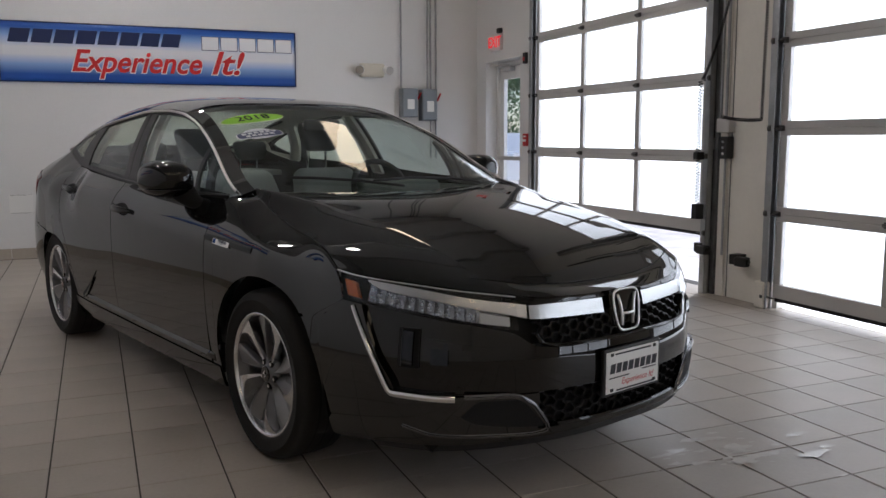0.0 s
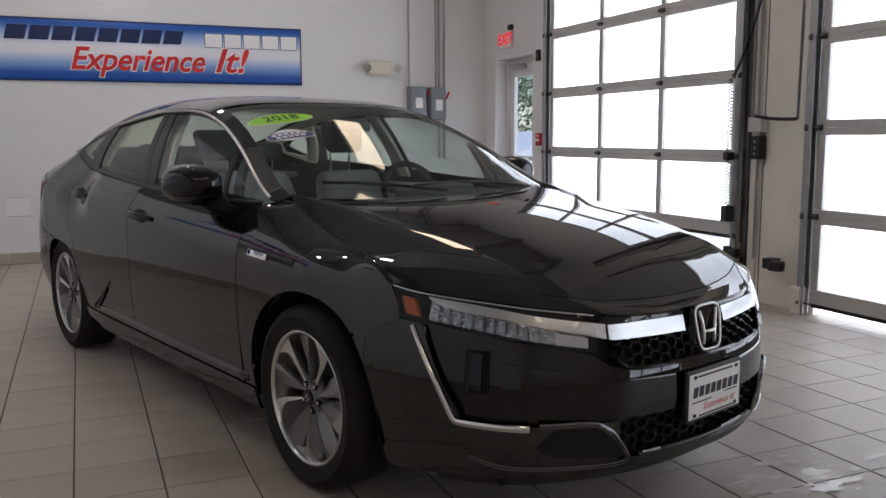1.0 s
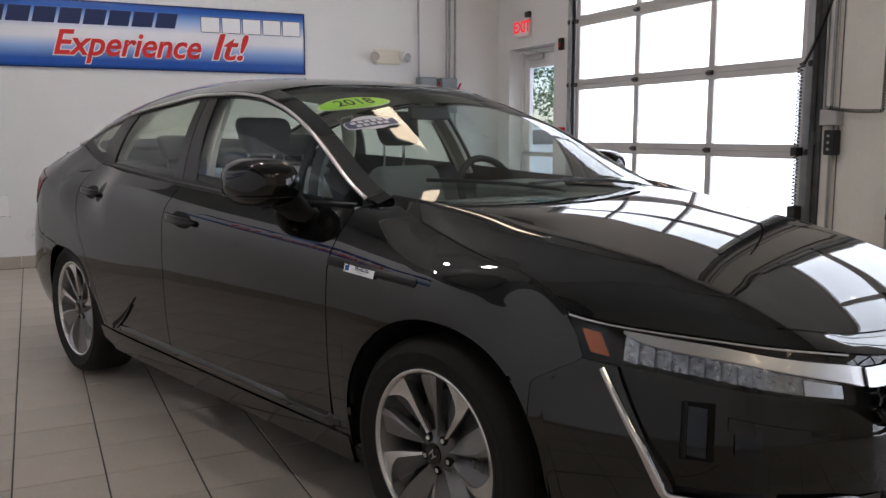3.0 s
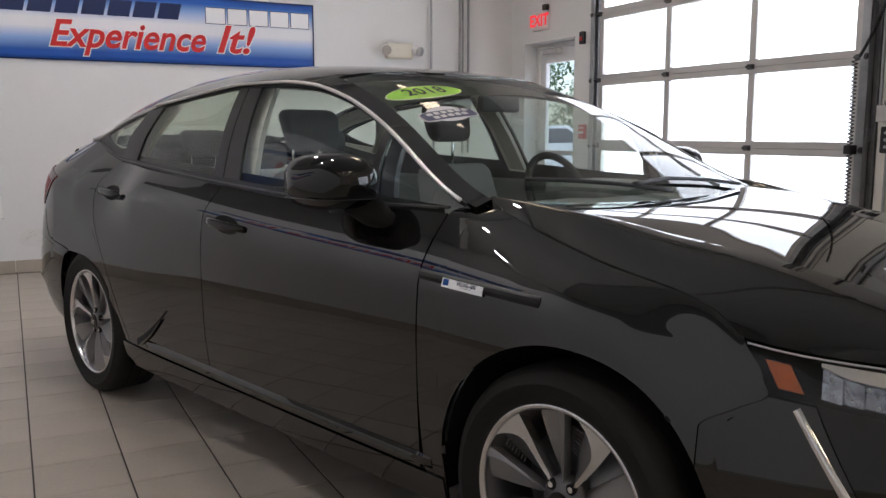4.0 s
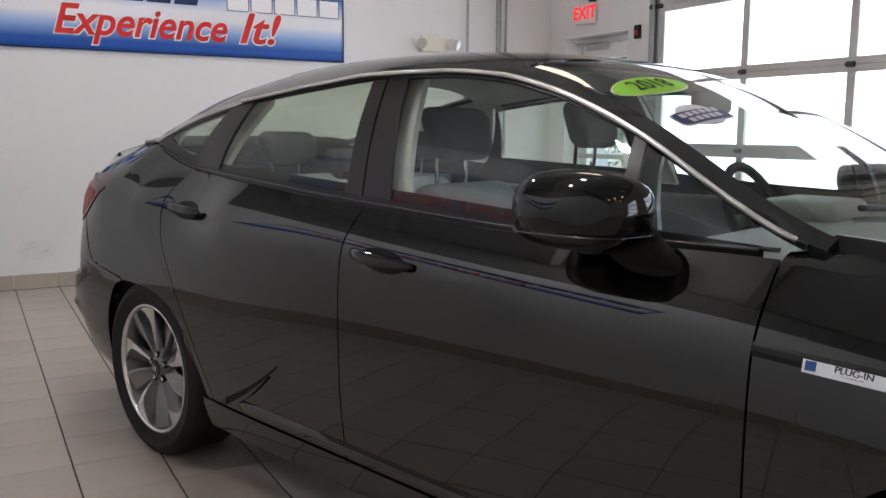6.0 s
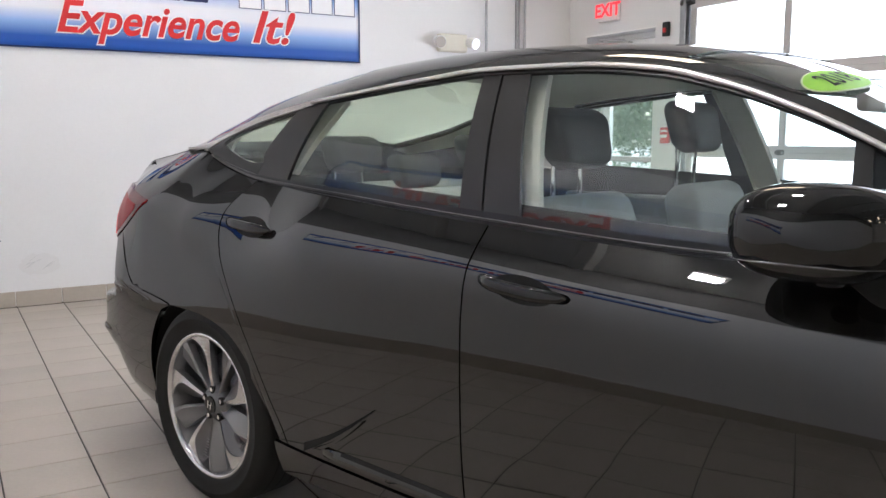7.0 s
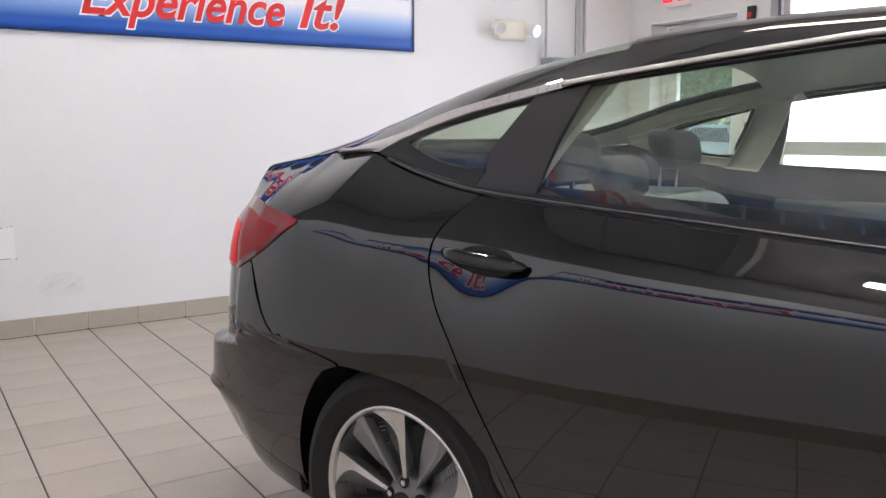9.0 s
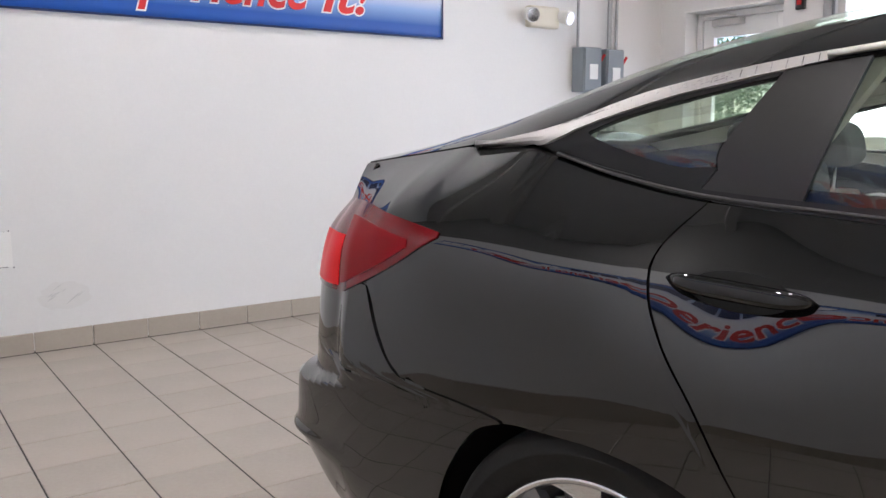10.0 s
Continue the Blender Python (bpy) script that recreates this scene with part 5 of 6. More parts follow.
def strip_patch(s0, s1, low, high, n, rows, out=lambda s: 0 * s, edge0=None):
    u, v = U(0, 1, n)[:, None], U(0, 1, rows)[None, :]
    z = np.zeros((n, rows)) + 0.5
    for _ in range(8):
        a = edge0(z) if edge0 else s0
        s = a * (1 - u) + s1 * u
        z = low(s[:, :1]) * (1 - v) + high(s[:, -1:]) * v
    return skin(s, z, out(s))


front_bumper = part("front_bumper", box((0.75, -0.5, 0.35), (0.85, 0.5, 0.5)), M_CAVITY, car)
both("bumper_corner", bumper_corner(), M_BUMPER, front_bumper, thick=0.035)
both("bumper_lower", strip_patch(0.715, 1.222, BUMP_LOW, const(0.40), 40, 16), M_BUMPER, front_bumper, thick=0.03)
panel("bumper_lip", np.concatenate([strip_patch(1.222, S_NOSE, BUMP_LOW, const(0.272), 24, 6), (strip_patch(1.222, S_NOSE, BUMP_LOW, const(0.272), 24, 6) * [1, -1, 1])[-2::-1]], 0), M_BUMPER, front_bumper, thick=0.04)
sunk = lambda s: -0.022 * np.clip((1.20 - s) / 0.25, 0, 1) ** 1.0
C = strip_patch(0.6, S_NOSE, const(0.404), C_TOP, 80, 24, sunk, DRL_IN)
panel("bumper_face", np.concatenate([C, (C * [1, -1, 1])[-2::-1]], 0), M_PIANO, front_bumper, thick=0.02)
lip = strip_patch(0.60, S_NOSE, lambda s: BUMP_LOW(s) - 0.03, lambda s: BUMP_LOW(s) - 0.002, 60, 4, lambda s: 0 * s - 0.012)
panel("air_dam", np.concatenate([lip, (lip * [1, -1, 1])[-2::-1]], 0), M_BLACK, front_bumper)
M_EDGE = surface("bright bumper edge", (0.17, 0.17, 0.175), 0.25, metal=0.9, vary=0.1, grain=60)
band("lip_line", [(0.96, 0.401), (1.10, 0.401), (1.15, 0.394), (1.20, 0.362), (1.264, 0.274), (1.256, 0.262), (1.20, 0.258), (1.043, 0.264), (0.84, 0.268), (0.74, 0.29)], 0.0055, M_EDGE, front_bumper, 0.004, n=90, bulge=0.005)
band("lip_line", [(1.30, 0.277), (S_NOSE, 0.272)], 0.007, M_PIANO, front_bumper, 0.004, bulge=0.003)
both("fog_vent", strip_patch(0.95, 1.242, curve((0.95, 0.333), (1.0, 0.308), (1.242, 0.280)), curve((0.95, 0.337), (1.02, 0.388), (1.14, 0.384), (1.242, 0.284)), 24, 8, lambda s: 0 * s + 0.003), M_CAVITY, front_bumper, thick=0.006)
band("running_light", [(0.532, 0.676), (0.634, 0.515), (0.692, 0.402), (0.705, 0.397), (0.93, 0.396)], 0.019, M_CHROME, front_bumper, 0.006, 0.02, n=70, bulge=0.004, taper=(0.8, 1.15))
for m in (False, True):
    # dark unit and lens stand in for room windows mirrored in the bumper
    unit = panel("window_reflection", strip_patch(0.722, 0.80, const(0.488), const(0.618), 8, 8, lambda s: 0 * s - 0.014), M_CAVITY, front_bumper, thick=0.006, mirrored=m)
    panel("lens", strip_patch(0.738, 0.782, const(0.500), const(0.610), 6, 10, lambda s: 0 * s - 0.010 + 0.25 * (s - 0.738)), M_INSET, unit, thick=0.008, mirrored=m)
    panel("bezel", strip_patch(0.728, 0.735, const(0.492), const(0.616), 4, 8, lambda s: 0 * s - 0.009), M_TRIM, unit, thick=0.006, mirrored=m)
    panel("side_block", strip_patch(0.845, 0.905, const(0.505), const(0.578), 6, 6, lambda s: 0 * s - 0.008 + 0.10 * (s - 0.845)), M_INSET, unit, thick=0.01, mirrored=m)
    panel("fin", strip_patch(0.83, 1.10, curve((0.83, 0.560), (1.10, 0.549)), curve((0.83, 0.592), (1.10, 0.554)), 24, 6, lambda s: 0 * s - 0.006 + 0.004 * np.sin((s - 0.83) * 11)), M_PIANO, unit, thick=0.01, mirrored=m)
    panel("bumper_backing", skin(U(0.46, 0.80, 16)[:, None], U(0.37, 0.70, 12)[None, :], -0.035), M_CAVITY, front_bumper, thick=0, mirrored=m)

# lower and upper grille
both("grille_backing", strip_patch(1.15, S_NOSE, const(0.24), const(0.43), 20, 6, lambda s: 0 * s - 0.06), M_CAVITY, car, thick=0)
both("grille_backing", strip_patch(1.15, S_NOSE, const(0.53), const(0.70), 20, 6, lambda s: 0 * s - 0.05), M_CAVITY, car, thick=0)
for m in (False, True):
    honeycomb("lower_grille", 1.235, S_NOSE, const(0.285), const(0.395), 0.027, 0.0018, -0.015, M_TRIM, car, m)
    honeycomb("upper_grille", 1.225, S_NOSE, lambda s: 0.552, const(0.640), 0.0255, 0.0020, -0.012, M_TRIM, car, m)
band("grille_trim", [(1.215, 0.60), (1.235, 0.565), (1.29, 0.553), (S_NOSE, 0.551)], 0.008, M_PIANO, car, 0.006, n=40, bulge=0.004)
wing_top = curve((0.57, 0.762), (0.8, 0.742), (1.12, 0.701), (1.215, 0.690), (1.54, 0.690))
wing_low = curve((0.57, 0.757), (0.62, 0.739), (0.871, 0.708), (1.12, 0.664), (1.215, 0.645), (1.54, 0.640))
both("chrome_wing", strip_patch(0.572, 1.19, wing_low, wing_top, 50, 6, lambda s: 0 * s - 0.004), M_WING, car)
both("chrome_wing", strip_patch(1.194, 1.515, wing_low, wing_top, 24, 8, lambda s: 0 * s + 0.004 - 0.006 * np.sin((s - 1.194) * 9.8)), M_NOSECHROME, car)
both("nose_strip", strip_patch(1.10, S_NOSE, lambda s: wing_top(s) + 0.001, lambda s: lamp_top(s) - 0.002, 30, 4, lambda s: 0 * s - 0.006), M_PIANO, car)


def headlight(m):
    """Deep lamp behind a clear cover: amber marker, reflector cells with their edges, dark bezel."""
    base = panel("headlight", strip_patch(0.40, 1.2, lambda s: lamp_low(s) - 0.02, lambda s: lamp_top(s) + 0.004, 50, 8, lambda s: 0 * s - 0.05), M_CAVITY, car, "clear-covered headlight with an amber side marker", 0, m)
    panel("bezel", strip_patch(0.56, 1.16, lambda s: wing_top(s) + 0.001, lambda s: lamp_top(s) - 0.003, 50, 4, lambda s: 0 * s - 0.012), M_TRIM, base, thick=0.01, mirrored=m)
    au, az = U(0, 1, 8)[:, None], U(0.706, 0.757, 8)[None, :]
    panel("amber_marker", skin(0.494 - 0.62 * (az - 0.706) + 0.050 * au, az - 0.006 * au, -0.010), M_AMBER, base, thick=0.02, mirrored=m)
    cells = 14
    for k in range(cells):
        a, b = 0.575 + 0.545 * k / cells, 0.575 + 0.545 * (k + 0.985) / cells
        low, high = (lambda s: lamp_low(s) + 0.006), (lambda s: wing_low(s) - 0.006)
        g = strip_patch(a, b, low, high, 6, 8, lambda s, a=a, b=b: -0.024 + 0.012 * ((s - a) / (b - a)))
        panel("reflector", g, M_REFLECT, base, thick=0.02, mirrored=m)
        sm = (a + b) / 2
        rnd = random.Random(k)
        for j in range(3):
            dz, rad = rnd.uniform(0.1, 0.9), rnd.uniform(0.0025, 0.006)
            zj = float(low(sm) * (1 - dz) + high(sm) * dz)
            c = skin(sm + rnd.uniform(-0.013, 0.013), zj, -0.014)
            jb = bmesh.new()
            bmesh.ops.create_icosphere(jb, subdivisions=1, radius=rad, matrix=Matrix.Translation((c[0], -c[1] if m else c[1], c[2])))
            part("lamp_jewel", jb, M_JEWEL, base)
    panel("lens", strip_patch(1.02, 1.125, lambda s: lamp_low(s) + 0.008, lambda s: wing_low(s) - 0.010, 10, 6, lambda s: 0 * s - 0.009), M_JEWEL, base, "bright frosted lens", 0.006, m)
    rim = skin(U(0.425, 1.15, 50), lamp_top(U(0.425, 1.15, 50)) - 0.006, 0.0035)
    tube("rim", [tuple(p * ([1, -1, 1] if m else [1, 1, 1])) for p in rim], 0.0022, M_WING, base, 6)
    cov = panel("cover", strip_patch(0.40, 1.15, lambda s: lamp_low(s) - 0.001, lambda s: lamp_top(s) - 0.003, 60, 8, lambda s: 0 * s + 0.001, lambda z: front_edge(z) + GAP), M_CLEAR, base, thick=0, mirrored=m)
    cov.visible_shadow = False


headlight(False)
headlight(True)


def emblem():
    th = part("emblem", box((1.0, -0.07, 0.57), (1.036, 0.07, 0.71), 0.02, 2), M_PIANO, car, "chrome badge on the grille")
    ring = []
    for k in range(40):
        a = 2 * math.pi * k / 40
        c, s_ = math.cos(a), math.sin(a)
        y, z = 0.066 * math.copysign(abs(c) ** 0.45, c), 0.072 * math.copysign(abs(s_) ** 0.5, s_)
        ring.append((1.046 - 0.012 * (z / 0.072), y * (1 + 0.12 * z / 0.072), 0.640 + z))
    tube("ring", ring, 0.0042, M_WING, th, 8, True)
    for sg in (-1, 1):
        tube("bar", [(1.050, sg * 0.030, 0.586), (1.050, sg * 0.030, 0.62), (1.046, sg * 0.036, 0.66), (1.040, sg * 0.047, 0.695)], 0.0055, M_WING, th, 8)
    tube("bar", [(1.050, -0.03, 0.628), (1.053, 0, 0.626), (1.050, 0.03, 0.628)], 0.005, M_WING, th, 8)


emblem()


def plate():
    th = part("license_plate", box((1.062, -0.157, 0.347), (1.078, 0.157, 0.517), 0.006, 2), M_BLACK, car, "white dealer plate in a black frame")
    part("plate", box((1.077, -0.146, 0.358), (1.0795, 0.146, 0.506), 0.001), M_WHITE, th)
    dark, red = surface("dark print", (0.02, 0.022, 0.03), 0.5), surface("red plate print", (0.55, 0.05, 0.06), 0.5)
    for k in range(8):
        y = -0.128 + 0.033 * k
        vs = [(1.0802, y, 0.428), (1.0802, y + 0.027, 0.428), (1.0802, y + 0.033, 0.462), (1.0802, y + 0.006, 0.462)]
        mesh_object("bar", vs, [(0, 1, 2, 3)], dark, th, smooth=False)
    part("bar", box((1.0796, -0.10, 0.492), (1.0802, 0.10, 0.498)), dark, th)
    part("bar", box((1.0796, -0.13, 0.410), (1.0802, -0.02, 0.414)), dark, th)
    part("bar", box((1.0796, 0.05, 0.418), (1.0802, 0.13, 0.422)), dark, th)
    part("bar", box((1.0796, -0.09, 0.362), (1.0802, 0.12, 0.368)), dark, th)
    writing("letters", "Experience It!", 0.032, red, Matrix.Translation((1.0802, 0.025, 0.392)) @ pose(0, 0, 0, 90, 0, 90), th, 0.0003, 0.25)
    for y in (-0.118, 0.118):
        for z in (0.370, 0.496):
            part("screw_cover", box((1.0796, y - 0.008, z - 0.006), (1.084, y + 0.008, z + 0.006), 0.002), M_BLACK, th)


plate()


# ---- tail ----
bumper_edge = curve((0.2, -2.935), (0.650, -2.935), (0.668, -3.03), (0.686, -3.19), (0.716, -3.239), (0.87, -3.331), (0.9, -3.35))


def rear_bumper_grid():
    n, rows = 90, 64
    q, v = warped(0, 1, n, (0.78, 0.86, 0.93))[:, None], warped(0, 1, rows, (0.34, 0.59))[None, :]
    z = np.zeros((n, rows)) + 0.5
    for _ in range(12):
        s = S_TAIL * (1 - q) + (bumper_edge(z) - GAP) * q
        sl = s[:, :1]
        low = np.where(sl > -3.13, rear_arch_top(np.clip(sl, -3.129, -2.4)), 0.225 + 0.05 * np.clip((-3.4 - sl) / 0.3, 0, 1))
        z = low * (1 - v) + 0.868 * v
    return skin(s, z)


both("rear_bumper", rear_bumper_grid(), M_PAINT, car)
tz = U(0.872, 1.125, 16)[None, :]
tq = U(0, 1, 44)[:, None]
both("tailgate", skin(S_TAIL * (1 - tq) + (quarter_rear(tz) - 2 * GAP) * tq, tz + 0 * tq), M_PAINT, car)
tail_lo = curve((-3.95, 0.86), (-3.65, 0.832), (-3.46, 0.836), (-3.366, 0.866), (-3.22, 0.931), (-3.11, 0.994))
tail_hi = curve((-3.95, 1.0), (-3.65, 1.040), (-3.44, 1.044), (-3.226, 1.020), (-3.11, 1.003))
for m in (False, True):
    lamp = panel("tail_light", strip_patch(-3.90, -3.11, tail_lo, tail_hi, 50, 10, lambda s: 0 * s + 0.004), M_SMOKE, car, "smoked red tail light with a bright red bar", 0.02, m)
    panel("red_bar", strip_patch(-3.68, -3.475, lambda s: tail_lo(s) + 0.012, lambda s: np.minimum(tail_hi(s) - 0.07, 0.965), 14, 8, lambda s: 0 * s + 0.0065), M_TAILRED, lamp, thick=0.004, mirrored=m)
    panel("red_wedge", strip_patch(-3.462, -3.19, lambda s: tail_lo(s) + 0.020, lambda s: tail_hi(s) - 0.032, 20, 8, lambda s: 0 * s + 0.006), M_TAILDEEP, lamp, thick=0.004, mirrored=m)


# ---- wheels ----
def spin(profile, n=80):
    """Vertices and faces of a profile of (radius, y) turned about the axle."""
    k = len(profile)
    vs = [(r * math.cos(a), w, r * math.sin(a)) for i in range(n) for a in (2 * math.pi * i / n,) for r, w in profile]
    fs = [(i * k + j, i * k + j + 1, ((i + 1) % n) * k + j + 1, ((i + 1) % n) * k + j) for i in range(n) for j in range(k - 1)]
    return vs, fs


def wheel(x, side):
    th = new("wheel")
    th.parent = car
    th.matrix_basis = Matrix.Translation((x, side * 0.792, 0.334)) @ (Matrix.Identity(4) if side < 0 else pose(0, 0, 0, 0, 0, 180)) @ pose(0, 0, 0, 0, 14 if x < -1 else 50, 0)
    tyre = [(0.232, 0.10), (0.238, -0.098), (0.247, -0.112), (0.262, -0.118), (0.290, -0.122), (0.292, -0.1235), (0.296, -0.1235), (0.298, -0.121), (0.315, -0.115), (0.326, -0.103), (0.3325, -0.088), (0.334, -0.07),
            (0.334, 0.07), (0.3325, 0.088), (0.30, 0.118), (0.25, 0.112)]
    mesh_object("tyre", *spin(tyre), M_RUBBER, th)
    for w in (-0.045, 0.0, 0.045):
        mesh_object("tread_groove", *spin([(0.3345, w - 0.004), (0.3347, w), (0.3345, w + 0.004)], 60), M_CAVITY, th)
    barrel = [(0.2465, -0.108), (0.2435, -0.1115), (0.238, -0.1115), (0.2325, -0.107), (0.2315, -0.100), (0.226, -0.085), (0.214, -0.06), (0.205, 0.0), (0.20, 0.09)]
    rim = mesh_object("rim", *spin(barrel[::-1]), M_MACHINED, th)
    mesh_object("barrel", *spin([(0.05, 0.09), (0.19, 0.09), (0.2025, 0.0), (0.2115, -0.06), (0.2235, -0.085), (0.229, -0.099)]), M_WHEELGREY, rim)
    mesh_object("brake_disc", *spin([(0.0, -0.02), (0.085, -0.02), (0.09, 0.0), (0.165, 0.0), (0.165, 0.012)], 48), M_STEEL, th)
    cal = bmesh.new()
    for k in range(8):
        a = radians(-40 + 80 * k / 7) - radians(14 if x < -1 else 50) * 0
        add_box(cal, (0.115, -0.03, -0.014), (0.185, 0.03, 0.014), 0.006)
        bmesh.ops.rotate(cal, verts=cal.verts[-len(cal.verts) // (k + 1):], cent=(0, 0, 0), matrix=Matrix.Rotation(a, 3, "Y"))
    part("brake_caliper", cal, M_STEEL, th)
    mesh_object("hub", *spin([(0.0, -0.092), (0.03, -0.092), (0.034, -0.089), (0.036, -0.083), (0.052, -0.080), (0.064, -0.072), (0.066, -0.04)], 40), M_WHEELGREY, rim)
    cap = rod((0, -0.0965, 0), (0, -0.088, 0), 0.03, 28)
    part("centre_cap", cap, M_PIANO, rim)
    for sg in (-1, 1):
        part("cap_bar", rod((sg * 0.007, -0.0975, -0.013), (sg * 0.010, -0.0975, 0.014), 0.0022, 6), M_CHROME, rim)
    part("cap_bar", rod((-0.007, -0.0975, 0.0), (0.007, -0.0975, 0.0), 0.0022, 6), M_CHROME, rim)
    for k in range(5):
        a = 2 * math.pi * (k + 0.5) / 5
        part("lug_hole", rod((0.050 * math.cos(a), -0.084, 0.050 * math.sin(a)), (0.050 * math.cos(a), -0.05, 0.050 * math.sin(a)), 0.014, 14), M_CAVITY, rim)
        part("lug_nut", rod((0.050 * math.cos(a), -0.087, 0.050 * math.sin(a)), (0.050 * math.cos(a), -0.05, 0.050 * math.sin(a)), 0.008, 6), M_CHROME, rim)

    def blade(name, a0, lo, hi, drop0, drop1, material, r0=0.046, r1=0.2335):
        """A twisted blade from hub to rim; lo and hi give the angles of its edges along the radius, drop the depth of each edge."""
        vs, n, m = [], 16, 6
        for i in range(n):
            t = i / (n - 1)
            rad = r0 + (r1 - r0) * t
            face = -0.082 - 0.020 * t ** 1.2 - 0.007 * math.sin(math.pi * t)
            for j in range(m):
                c = j / (m - 1)
                ang = a0 + lo(t) * (1 - c) + hi(t) * c
                vs.append((rad * math.cos(ang), face + drop0(t) * (1 - c) + drop1(t) * c, rad * math.sin(ang)))
        top = len(vs)
        vs += [(v[0], v[1] + 0.026, v[2]) for v in vs]
        fs = [(i * m + j, (i + 1) * m + j, (i + 1) * m + j + 1, i * m + j + 1) for i in range(n - 1) for j in range(m - 1)]
        for i in range(n - 1):
            fs.append((top + i * m, top + (i + 1) * m, (i + 1) * m, i * m))
            fs.append((i * m + m - 1, (i + 1) * m + m - 1, top + (i + 1) * m + m - 1, top + i * m + m - 1))
        return mesh_object(name, vs, fs, material, rim, smooth=False)

    for k in range(10):
        a0 = 2 * math.pi * k / 10
        wide = 1.0 if k % 2 else 0.86
        hook, broad = (0.34, 0.05) if k % 2 else (0.06, -0.02)
        start = lambda t: -0.13 - 0.03 * math.sin(math.pi * t)
        mid = lambda t, h=hook, b=broad: -0.075 + b + 0.015 * t - 0.03 * math.sin(math.pi * t) + h * max(0.0, (t - 0.60) / 0.40) ** 1.7
        end = lambda t, w=wide: (0.30 - 0.03 * t) * w
        blade("spoke_edge", a0, start, mid, lambda t: 0.004, lambda t: 0.0, M_MACHINED if k % 2 else M_SPOKEGREY)
        blade("spoke", a0, lambda t, f=mid: f(t) + 0.004, lambda t, f=mid, e=end: max(e(t), f(t) + 0.02), lambda t: 0.003, lambda t: 0.034 - 0.016 * t, M_WHEELGREY if k % 2 else M_SPOKEGREY)
        if k % 2:
            for q in range(7):
                t = 0.50 + 0.055 * q
                rad, ang = 0.046 + 0.1875 * t, a0 + 0.30
                part("rib", rod((rad * math.cos(ang - 0.07), -0.082 - 0.02 * t + 0.010, rad * math.sin(ang - 0.07)), (rad * math.cos(ang + 0.07), -0.082 - 0.02 * t + 0.016, rad * math.sin(ang + 0.07)), 0.0022, 5), M_WHEELGREY, rim)
    return th


for wx in (0.0, -2.75):
    for sd in (-1, 1):
        wheel(wx, sd)
        lin = [(wx + 0.40 * math.cos(a), sd * yy, 0.335 + 0.40 * math.sin(a)) for yy in (0.868, 0.55) for a in np.linspace(-0.22, math.pi + 0.22, 30)]
        lin += [(wx, sd * 0.55, 0.335)]
        mesh_object("wheel_liner", lin, [(i, i + 1, 31 + i, 30 + i) for i in range(29)] + [(30 + i, 31 + i, 60) for i in range(29)], M_CAVITY, car)
part("underbody", box((-3.5, -0.70, 0.19), (0.8, 0.70, 0.30), 0.03), M_CAVITY, car)


# ---- mirrors, handles, badges, seams ----
def loft(name, rings, material, parent, label="", smooth=True, caps=True):
    n = len(rings[0])
    vs = [p for r in rings for p in r]
    fs = [(i * n + j, i * n + (j + 1) % n, (i + 1) * n + (j + 1) % n, (i + 1) * n + j) for i in range(len(rings) - 1) for j in range(n)]
    if caps:
        fs += [tuple(range(n - 1, -1, -1)), tuple((len(rings) - 1) * n + j for j in range(n))]
    ob = mesh_object(name, vs, fs, material, parent, label, smooth)
    bm = bmesh.new()
    bm.from_mesh(ob.data)
    bmesh.ops.recalc_face_normals(bm, faces=bm.faces)
    bm.to_mesh(ob.data)
    bm.free()
    return ob


def oval(c, ex, ez, power=2.4, n=28, ax=(1, 0, 0), az=(0, 0, 1)):
    """A rounded closed ring about c in the plane of ax and az."""
    out = []
    for k in range(n):
        a = 2 * math.pi * k / n
        q, r = math.cos(a), math.sin(a)
        u, v = ex * math.copysign(abs(q) ** (2 / power), q), ez * math.copysign(abs(r) ** (2 / power), r)
        out.append(tuple(c[i] + ax[i] * u + az[i] * v for i in range(3)))
    return out


